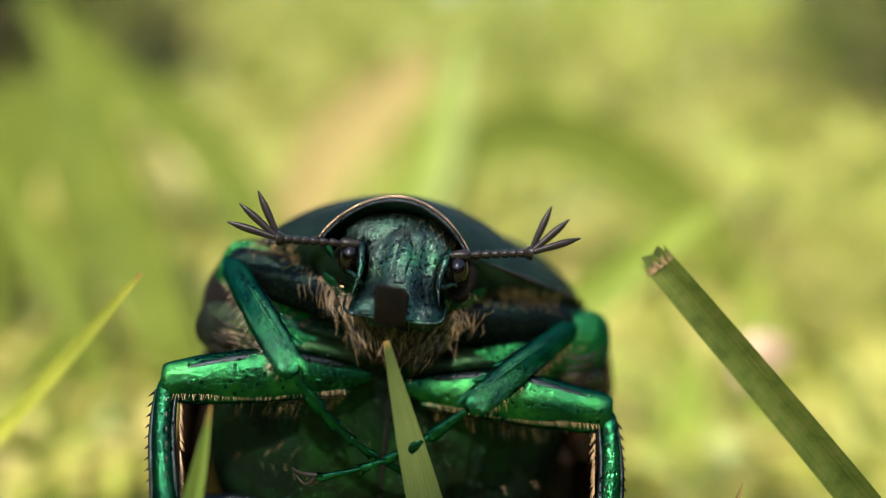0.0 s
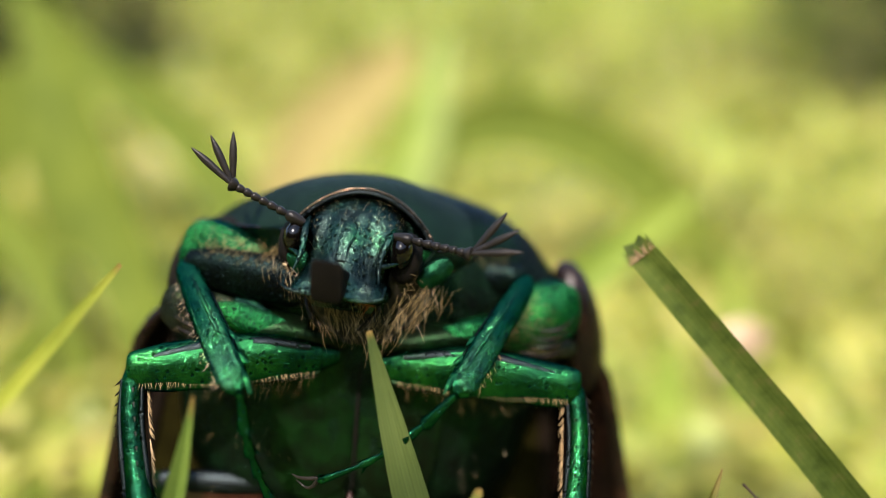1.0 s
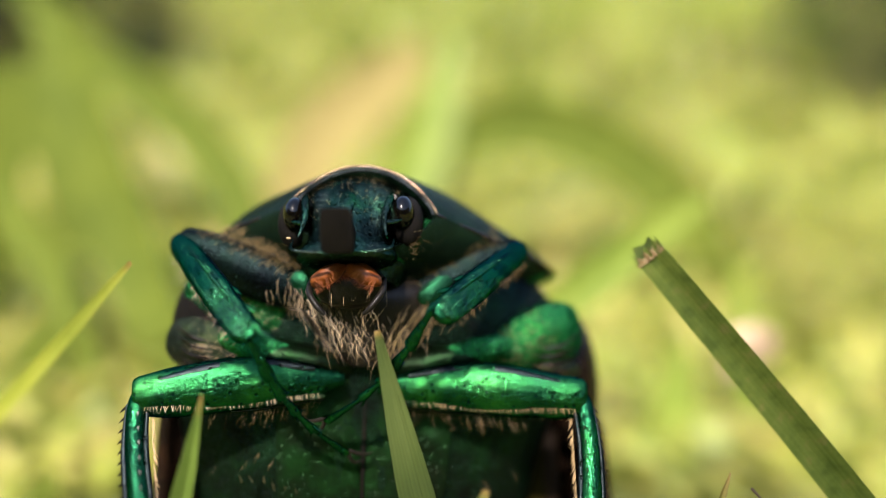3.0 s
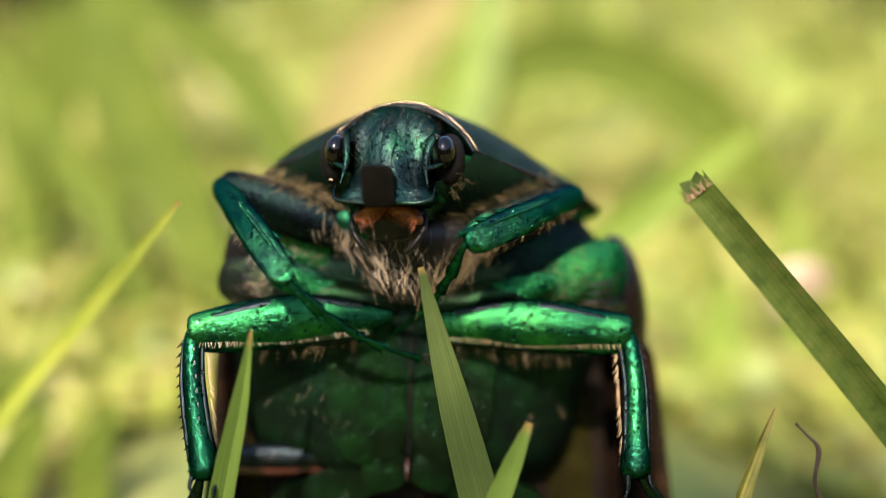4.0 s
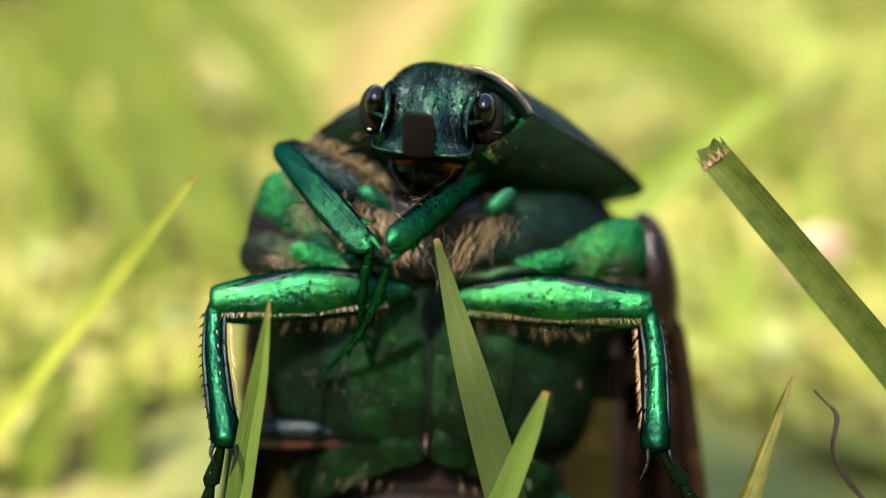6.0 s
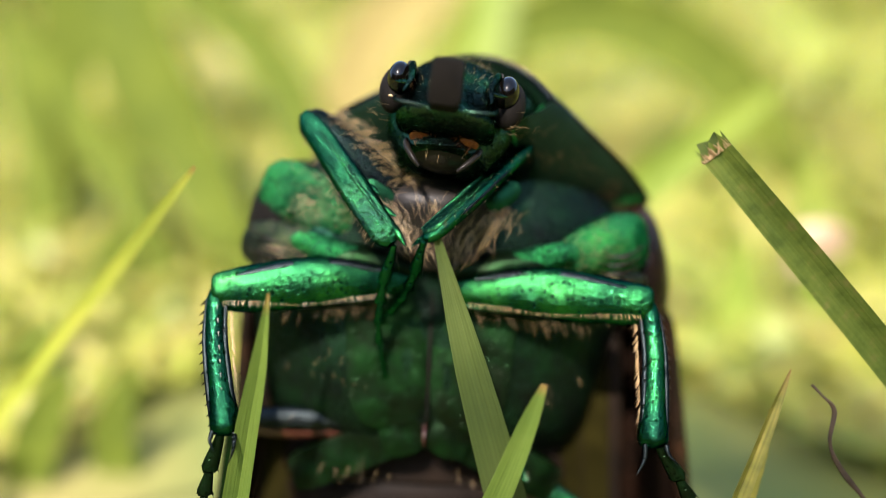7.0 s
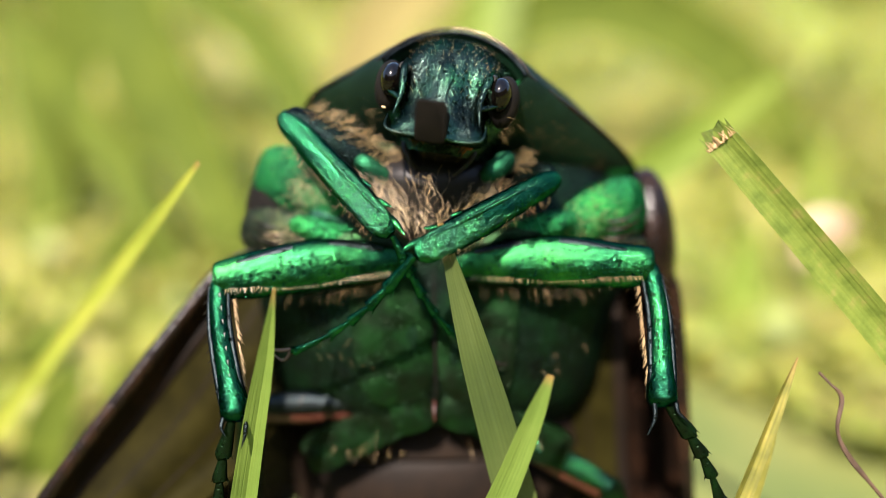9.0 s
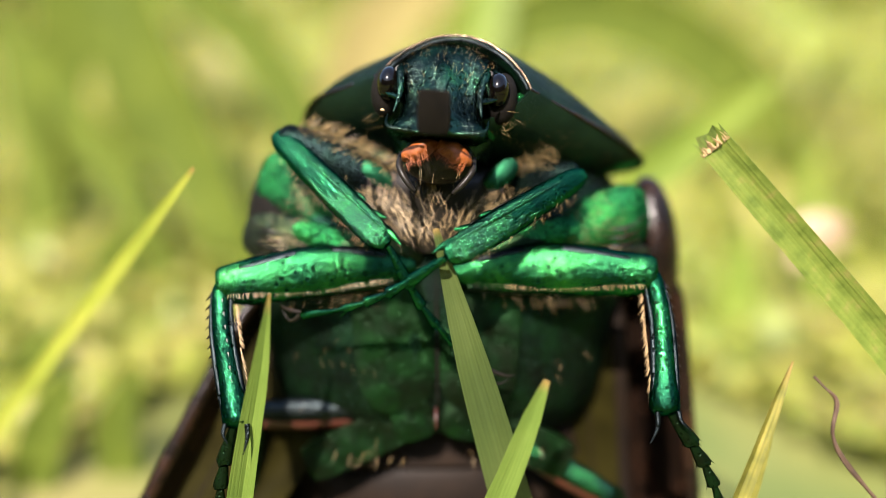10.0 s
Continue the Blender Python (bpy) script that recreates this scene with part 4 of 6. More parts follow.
    middle_leg(beetle, -1, (-0.6, 0.1, 0.45), (-5.8, -0.75, 0.0), (-5.1, -1.85, -3.6), (-5.55, -1.1, -8.2), -0.3)
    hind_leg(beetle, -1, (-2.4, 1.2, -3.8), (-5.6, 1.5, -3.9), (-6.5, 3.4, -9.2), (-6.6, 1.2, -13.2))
    hind_leg(beetle, 1, (2.6, 1.2, -5.0), (5.2, 1.6, -6.6), (6.6, 3.4, -11.0), (7.2, 2.2, -13.8))
    return beetle


beetle = make_beetle()
prothorax = make_prothorax(beetle)
head = make_head(beetle)
mouth = make_mouth(beetle)
pollen(head)
antennae = {s: antenna(head, s) for s in (-1, 1)}
fore_legs = {s: fore_leg(beetle, s) for s in (-1, 1)}
wing_cases = {s: make_wing_case(beetle, s) for s in (-1, 1)}
hind_wings = {s: make_hind_wing(beetle, s) for s in (-1, 1)}


# ---- the lawn ----
def grass_blade(label, path, widths, mat=None, lean=(0, -1, 0.2), cut=0, fold=0.25, thick=0.12, group="grass blades near the beetle"):
    base = Vector(path[0])
    m = Mesh().blade([Vector(p) - base for p in path], widths, lean, thick, fold, 20, cut)
    ob = new("grass_blade", m.data("grass_blade", mat or GRASS))
    ob.location = base * MM
    if cut:
        # torn fibres at the mown end
        rnd = random.Random(4)
        end, t = Vector(path[-1]) - base, (Vector(path[-1]) - Vector(path[-2])).normalized()
        u = t.cross(Vector(lean)).normalized()
        f = Mesh()
        for k in range(46):
            x = rnd.uniform(-0.5, 0.5) * widths[-1]
            p = end + u * x + Vector(lean) * rnd.uniform(-0.1, 0.1) - t * 0.25
            f.hair(p, p + t * rnd.uniform(0.1, 0.28 + 0.35 * rnd.random() ** 3) + u * rnd.gauss(0, 0.06), rnd.uniform(0.02, 0.05))
        part("frayed_end", f, STRAW, ob, "pale torn fibres")
    return tagged(ob, label, "grass", group)


grass_blade("long thin pale green grass blade leaning over", [(-26.84, 6.0, -3.83), (-21.72, 5.6, 1.9), (-17.31, 5.0, 6.81), (-13.53, 3.9, 11.03), (-10.77, 2.9, 14.06), (-8.62, 1.8, 16.4), (-6.85, 0.7, 18.32)], [0.62, 0.62, 0.58, 0.55, 0.52, 0.4, 0.14], GRASS_PALE, lean=(0.3, -0.75, 0.6))
grass_blade("thick green grass blade with a mown frayed end", [(23.37, -6.83, 0.69), (21.5, -6.03, 2.88), (19.62, -5.23, 5.09), (17.75, -4.43, 7.28), (15.88, -3.63, 9.49), (14.0, -2.83, 11.68), (12.02, -1.97, 14.01), (9.61, -1.0, 16.7), (7.3, -0.08, 19.24)], [1.02, 1.02, 1.02, 1.02, 1.02, 1.02, 0.97, 0.92, 0.83], GRASS_CUT, cut=2, lean=(-0.5, -0.8, 0.3), thick=0.22, fold=0.3)
grass_blade("green grass blade standing in front of the beetle", [(7.1, -4.7, -8.78), (5.96, -4.36, -4.57), (4.92, -4.03, -0.78), (3.97, -3.69, 2.68), (3.1, -3.36, 5.85), (2.28, -3.03, 8.79), (1.54, -2.69, 11.5), (0.74, -2.32, 14.36), (-0.07, -1.9, 17.37)], [1.39, 1.33, 1.27, 1.22, 1.18, 1.14, 1.05, 0.77, 0.15], GRASS_FRONT, fold=0.4)
grass_blade("narrow grass blade with a rusty tip", [(-9.15, -5.16, -9.61), (-8.33, -4.91, -5.51), (-7.59, -4.66, -1.81), (-6.93, -4.41, 1.55), (-6.33, -4.16, 4.62), (-5.77, -3.9, 7.44), (-5.26, -3.65, 10.07), (-4.82, -3.42, 12.34), (-4.43, -3.22, 14.19), (-4.11, -3.0, 16.08)], [0.9, 0.85, 0.82, 0.78, 0.75, 0.73, 0.7, 0.6, 0.44, 0.05], GRASS, fold=0.7)
grass_blade("short pale blunt grass blade", [(-9.63, -5.77, -19.31), (-7.23, -5.5, -12.71), (-5.17, -5.22, -7.05), (-3.35, -4.95, -2.17), (-1.76, -4.67, 2.12), (-0.32, -4.4, 5.95), (0.97, -4.12, 9.38), (1.67, -3.97, 11.2), (2.25, -3.81, 12.93), (2.63, -3.7, 14.06)], [1.138, 1.058, 0.986, 0.929, 0.878, 0.835, 0.799, 0.677, 0.504, 0.166], GRASS)
grass_blade("slender yellow-edged grass blade", [(4.75, -6.05, 2.38), (5.39, -5.49, 3.89), (6.04, -4.94, 5.4), (6.68, -4.39, 6.92), (7.33, -3.84, 8.44), (7.97, -3.29, 9.95), (8.58, -2.77, 11.38), (9.11, -2.3, 12.66), (9.52, -1.95, 13.62)], [0.474, 0.474, 0.474, 0.474, 0.474, 0.474, 0.395, 0.277, 0.039], GRASS_OLIVE, fold=0.8)
grass_blade("thin grass blade beside its twin", [(5.55, -5.77, 2.38), (6.01, -5.33, 3.59), (6.47, -4.89, 4.79), (6.93, -4.45, 6.0), (7.39, -4.01, 7.22), (7.85, -3.57, 8.43), (8.31, -3.12, 9.63), (8.69, -2.76, 10.65), (9.0, -2.39, 11.65), (9.07, -2.1, 12.45)], [0.378, 0.378, 0.378, 0.378, 0.378, 0.378, 0.378, 0.302, 0.19, 0.038], GRASS_OLIVE)
grass_blade("pale grass blade standing behind", [(19.43, 21.53, -10.59), (19.82, 24.14, -3.38), (20.2, 26.51, 3.12), (21.17, 28.22, 7.81)], [3.92, 3.64, 2.94, 0.56], GRASS_SOFT)
grass_blade("long grass blade slanting behind the beetle", [(-9.17, 14.03, -1), (-5.23, 15.04, 1.78), (-1.29, 16.05, 4.55), (2.65, 17.06, 7.33), (6.59, 18.07, 10.1), (10.25, 19.01, 12.68), (14.21, 20.06, 15.55), (18.48, 21.1, 18.42)], [2.3, 2.3, 2.3, 2.3, 2.3, 2.5, 2.2, 0.5], GRASS_SOFT)
grass_blade("arching grass blade behind the beetle", [(40.36, 58.72, -3.95), (34.65, 64.36, 11.55), (21.96, 67.4, 19.9), (9.9, 67.18, 19.3), (4.19, 64.58, 12.15)], [7, 7.5, 7.5, 6.5, 4.5], GRASS_MID)
grass_blade("grass blade behind the beetle", [(-5.2, 55.13, -7.95), (0.99, 61.49, 9.5), (4.71, 64.87, 18.81), (7.18, 69.11, 30.45)], [6.5, 6.5, 6, 2.5], GRASS_SOFT)
grass_blade("broad green grass blade leaning behind", [(-13.7, 34.0, -6.4), (-17.3, 38.0, 2.8), (-21.2, 42.0, 10.4), (-26.0, 46.0, 21.2), (-30.1, 50.0, 29.6)], [4.0, 5.0, 5.2, 4.6, 3.0], GRASS_MID, group="grass blades behind the beetle")
grass_blade("green grass blade leaning behind", [(-18.6, 28.0, -12.8), (-20.4, 32.0, -2.6), (-23.6, 36.0, 6.2), (-30.3, 42.0, 13.6), (-38.6, 48.0, 21.0)], [2.0, 2.6, 2.8, 2.8, 2.2], GRASS_MID, group="grass blades behind the beetle")
grass_blade("soft green grass blade rising behind", [(-32.7, 32.0, -16.1), (-32.6, 38.0, -3.6), (-35.0, 44.0, 8.3), (-39.1, 50.0, 18.9)], [3.2, 3.6, 3.4, 2.0], GRASS_MID, group="grass blades behind the beetle")
grass_blade("long grass blade bending over far behind", [(-13.5, 60.0, -0.8), (-16.7, 66.0, 10.3), (-24.3, 72.0, 18.8), (-35.9, 78.0, 25.8), (-48.1, 84.0, 35.4)], [5, 6, 6, 5, 3], GRASS_MID, group="grass blades behind the beetle")
grass_blade("slender pale grass blade standing behind", [(27.58, 24.62, -9.52), (26.88, 27.42, 0.56), (26.18, 30.22, 8.82), (26.46, 31.62, 13.3)], [1.68, 1.68, 1.4, 0.42], GRASS_SOFT, group="grass blades behind the beetle")
grass_blade("dry straw-coloured grass blade far behind", [(-12.1, 70.0, 7.8), (-8.2, 74.0, 17.0), (-2.8, 78.0, 23.1), (5.9, 84.0, 29.6)], [6, 8, 8, 5], GRASS_STRAW, group="grass blades behind the beetle")
grass_blade("broad shaded grass blade leaning behind", [(-38.6, 40.0, -16.66), (-35.76, 44.0, 1.13), (-33.58, 48.0, 15.8), (-33.54, 50.0, 24.33)], [4, 5, 5, 4], GRASS_MID, group="grass blades behind the beetle")
grass_blade("broad shaded grass blade leaning behind", [(-30.12, 60.0, -11.42), (-33.34, 64.0, 5.19), (-38.15, 68.0, 18.65), (-40.63, 70.0, 24.68)], [4, 5.5, 5.5, 4], GRASS_MID, group="grass blades behind the beetle")
grass_blade("broad shaded grass blade leaning behind", [(-32.25, 24.0, -14.14), (-30.75, 26.0, -7.31), (-27.76, 28.0, -1.06)], [4, 4.2, 1.5], GRASS_SOFT, group="grass blades behind the beetle")
grass_blade("broad shaded grass blade leaning behind", [(-24.96, 22.0, -12.92), (-25.98, 24.0, -8.76), (-24.51, 26.0, -4.05)], [3.4, 3.6, 1.2], GRASS_SOFT, group="grass blades behind the beetle")
grass_blade("broad shaded grass blade leaning behind", [(-27.07, 30.0, -5.85), (-26.11, 32.0, 0.08), (-23.89, 34.0, 5.84)], [5, 5, 1.5], GRASS_MID, group="grass blades behind the beetle")
grass_blade("broad shaded grass blade leaning behind", [(-19.59, 34.0, -8.16), (-22.22, 36.0, -2.58), (-19.65, 38.0, 3.27)], [4.5, 4.5, 1.4], GRASS_MID, group="grass blades behind the beetle")
# short blades in darker leaf colours stand in for shade near the ground
grass_blade("short grass blade behind, shade put into its colour", [(-21.38, 12.0, -2.25), (-20.18, 13.0, 1.74), (-18.55, 14.0, 4.74)], [2.2, 2.4, 0.8], GRASS_MID, group="grass blades behind the beetle")
grass_blade("short grass blade behind, shade put into its colour", [(-16.48, 13.0, -3.32), (-16.97, 14.0, 1.15), (-15.72, 15.0, 4.25)], [2.0, 2.2, 0.6], GRASS_MID, group="grass blades behind the beetle")
grass_blade("short grass blade behind, shade put into its colour", [(-25.77, 16.0, -3.97), (-24.51, 18.0, 1.04), (-22.79, 20.0, 4.39)], [2.8, 3.0, 1.0], GRASS_MID, group="grass blades behind the beetle")
grass_blade("short grass blade behind, shade put into its colour", [(-28.64, 15.05, -12.83), (-27.26, 16.81, -7.99), (-26.23, 17.87, -5.08), (-25.55, 18.81, -2.5)], [4, 4, 3.5, 1.5], GRASS_DARK)
grass_blade("short grass blade behind, shade put into its colour", [(31.06, 16.59, -14.43), (28.91, 18.43, -9.37), (27.83, 19.54, -6.34), (27.3, 20.52, -3.64)], [5, 5, 4, 1.5], GRASS_DARK)
twig = tagged(new('twig', Mesh().limb([(12.28, -3.62, 9.49), (11.37, -3.23, 10.55), (10.77, -2.98, 11.26), (10.5, -2.75, 11.89), (10.62, -2.46, 12.67), (10.29, -2.34, 13.03), (10.01, -2.23, 13.31)], [0.05, 0.05, 0.065, 0.045, 0.06, 0.034, 0.04], 9, 40, wobble=0.5).data('twig', TWIG)), 'thin curled brown dry twig', 'twig')
dry_scrap = tagged(new('dry_leaf', Mesh().limb([(17.94, 14.76, 9.76), (18.5, 15.19, 10.95), (19.35, 15.38, 11.48), (20.05, 15.09, 10.69)], [0.3, 1.1, 1.2, 0.3], 12, 14, flat=0.35, wobble=0.5).data('dry_leaf', SCRAP)), 'pale dry curled leaf scrap', 'dry leaf')


def leafy(m, rnd, x, y, h, w, lean):
    """One plain leaf of the distant grass, bending over as it rises."""
    a = rnd.uniform(0, 6.28)
    dx, dy = math.cos(a) * lean * h, math.sin(a) * lean * h
    u = Vector((math.cos(a + 1.4), math.sin(a + 1.4), 0)) * (w / 2)
    s = len(m.v)
    for k, q in ((0, 0.75), (0.35, 1.0), (0.7, 0.75), (1, 0.03)):
        c = Vector((x + dx * k * k, y + dy * k * k, h * k * (1 - 0.35 * lean * k)))
        m.v += [tuple(c - u * q), tuple(c + u * q)]
    for k in range(3):
        m.f.append((s + 2 * k, s + 2 * k + 1, s + 2 * k + 3, s + 2 * k + 2))


def lawn():
    """The short grass round the beetle, too dense to count, and the taller grass beyond it."""
    rnd = random.Random(12)
    m = Mesh()
    # short growth underneath and around the beetle's feet
    for _ in range(900):
        x, y = rnd.uniform(-75, 75), rnd.uniform(-95, 8)
        if (abs(x) < 9 and -5 < y < 13) or (abs(x) < 5 and abs(y + 20) < 5):
            continue
        leafy(m, rnd, x, y, rnd.uniform(1.5, 3.5), rnd.uniform(0.9, 2.0), rnd.uniform(0.5, 1.6))
    # looser growth between the beetle and the thick grass
    for _ in range(7000):
        r, a = 26 + 120 * rnd.random() ** 1.1, rnd.uniform(0.02, 3.12)
        if r < 40 and abs(a - 1.57) < 0.5:
            continue
        leafy(m, rnd, r * math.cos(a), r * math.sin(a), (2.5 + 0.11 * (r - 26)) * rnd.uniform(0.4, 1.5), rnd.uniform(0.8, 2.2), rnd.uniform(0.6, 1.5))
    # taller leaves leaning all ways a hand's width behind
    for _ in range(46):
        x, y = rnd.uniform(-140, 140), rnd.uniform(62, 175)
        leafy(m, rnd, x, y, rnd.uniform(18, 55), rnd.uniform(4, 8), rnd.uniform(0.5, 1.3))
    n = 0
    while n < 30000:
        r, a = 90 + 330 * rnd.random() ** 1.3, rnd.uniform(0, 6.28)
        x, y = r * math.cos(a), r * math.sin(a)
        # the camera's side is kept clear, as is the space round the beetle
        if -90 < y < 30 and abs(x) < 60:
            continue
        leafy(m, rnd, x, y, rnd.uniform(3, 7) + 0.06 * max(0, r - 110), rnd.uniform(1.0, 2.2) * (1 + r / 400), rnd.uniform(0.5, 1.4))
        n += 1
    tagged(new("lawn_grass", m.data("lawn_grass", GRASS_FAR, False)), "sunlit yellow-green lawn grass growing all around", "grass", kind="stuff")
    m = Mesh()
    n = 0
    while n < 20000:
        r, a = 260 + 2300 * rnd.random() ** 2.4, rnd.uniform(0, 6.28)
        x, y = r * math.cos(a), r * math.sin(a)
        if y < -400 or (y < 60 and r > 600):
            continue
        leafy(m, rnd, x, y, (12 + 0.32 * (r - 250)) * rnd.uniform(0.5, 1.2), rnd.uniform(4, 8) * (1 + r / 900), rnd.uniform(0.3, 1.0))
        n += 1
    tagged(new("tall_grass", m.data("tall_grass", GRASS_TALL, False)), "taller sunlit grass farther off", "grass", kind="stuff")


def bush(label, x, y, w, h, seed):
    """A low dark shrub at the lawn's edge: many small leaves on a few bent stems."""
    rnd = random.Random(seed)
    ob = tagged(new("shrub"), label, "shrub")
    ob.empty_display_size = 0.05
    ob.location = Vector((x, y, 0)) * MM
    for k in range(7):
        a, q = 0.9 * k, rnd.uniform(0.25, 0.45)
        part("stem", Mesh().limb([(0, 0, -4), (w * q * 0.3 * math.cos(a), w * q * 0.3 * math.sin(a), h * 0.4), (w * q * math.cos(a), w * q * math.sin(a), h * rnd.uniform(0.7, 0.95))], [w * 0.01, w * 0.008, w * 0.003], 8, 10), TWIG, ob)
    m = Mesh()
    for _ in range(2600):
        a, r, z = rnd.uniform(0, 6.28), rnd.random() ** 0.6, rnd.random() ** 0.8
        p = Vector((w * 0.5 * r * math.cos(a) * (1 - 0.5 * z * z), w * 0.5 * r * math.sin(a) * (1 - 0.5 * z * z), h * (0.04 + 0.96 * z * (1 - 0.35 * r * r))))
        p += Vector([rnd.gauss(0, 0.04 * w) for _ in range(3)])
        u = Vector([rnd.gauss(0, 1) for _ in range(3)]).normalized()
        v = u.orthogonal().normalized()
        l = w * rnd.uniform(0.03, 0.06)
        k = len(m.v)
        m.v += [tuple(p), tuple(p + u * l * 0.5 + v * l * 0.26), tuple(p + u * l), tuple(p + u * l * 0.5 - v * l * 0.26)]
        m.f.append((k, k + 1, k + 2, k + 3))
    tagged(part("leaves", m, SHRUB, ob, "small dark green leaves", smooth=False), kind="stuff")


bush("dark green leafy shrub in the lawn", -195, 330, 245, 182, 3)
bush("dark brownish shrub in the lawn", 272, 335, 205, 164, 4)


def back_wall():
    """An unseen dark bank, added behind the camera and curved round it, that closes the place on that side."""
    rings = []
    for k in range(25):
        a = radians(180 + 180 * k / 24 * 1.0)
        c, s = math.cos(a), math.sin(a)
        rings.append([(c * q, s * q + 20, z) for q, z in ((640, -3), (650, 400), (720, 420), (760, -3))])
    tagged(new("wall_back", Mesh().ring_faces(rings).data("wall_back", HEDGE)), "unseen dark bank added behind the camera", "wall", kind="structure")


def ground():
    n = 60
    m = Mesh()
    def lane(k):
        t = 2 * k / n - 1
        return math.copysign(abs(t) ** 4 * 400000 + abs(t) * 300, t)
    for i in range(n + 1):
        for j in range(n + 1):
            x, y = lane(i), lane(j)
            m.v.append((x, y, 1.6 * noise.noise(Vector((x, y, 0)) * 0.03) - 1.2))
    for i in range(n):
        for j in range(n):
            a = i * (n + 1) + j
            m.f.append((a, a + n + 1, a + n + 2, a + 1))
    tagged(new("ground", m.data("ground", SOIL)), "dry soil and thatch under the lawn", "ground", kind="structure")


def shade_plant():
    """A tall unseen fern, added behind the camera so its frond keeps most of the sun off the beetle until it swings
    back.
    """
    a, e = radians(SUN_SIDE), radians(SUN_UP)
    far = 440 / math.tan(e)
    crown = Vector((14 - math.sin(a) * far, -14 - math.cos(a) * far, 440))
    fern = tagged(new("tall_fern"), "unseen tall fern added to shade the beetle", "fern")
    fern.empty_display_size = 0.02
    foot = Vector((crown.x, crown.y - 90, -1))
    fern.location = foot * MM
    part("stalk", Mesh().limb([(0, 0, -6), (0, -8, 150), (0, 0, 310), (0, 40, 415), (0, 90, 441), (0, 132, 440)], [3.5, 3.2, 2.6, 1.8, 1.2, 0.5], 10, 40), GRASS_SOFT, fern, "ribbed green stalk of the fern")
    long = [(0, 0, 0), (8, 1, 0.6), (17, 2, 0.4), (24, 4, -0.6)]
    short_path = [(-2, 0, 0), (4, 1, 0.4), (9, 2, 0.3), (14, 3, -0.4)]
    slim = Mesh().blade(long, [1.8, 2.6, 2.4, 0.7], (0, 0, 1), 0.3, 0.1, 10).data("leaflet", GRASS_FRONT)
    wide = Mesh().blade(long, [3.2, 5.2, 4.8, 1.2], (0, 0, 1), 0.3, 0.1, 10).data("leaflet", GRASS_FRONT)
    stub = Mesh().blade(short_path, [1.6, 2.2, 2.0, 0.6], (0, 0, 1), 0.3, 0.1, 10).data("leaflet", GRASS_FRONT)
    short = Mesh().blade(short_path, [5.2, 6.2, 6.0, 2.6], (0, 0, 1), 0.3, 0.1, 10).data("leaflet", GRASS_FRONT)
    for i in range(11):
        for k in (-1, 1):
            # leaflet width and reach are set by where their shade should fall
            ob = new("leaflet", stub if k > 0 and i > 9 else short if k > 0 and i > 5 else wide if i in (5, 6, 7) else slim)
            ob.parent = fern
            ob.matrix_basis = pose(0, (56 + 6.6 * i) * MM, (440.5 + 0.8 * (i % 2)) * MM, 0, 0, 8 if k > 0 else 172)
    return fern, foot


ground()
lawn()
back_wall()
fern, fern_foot = shade_plant()


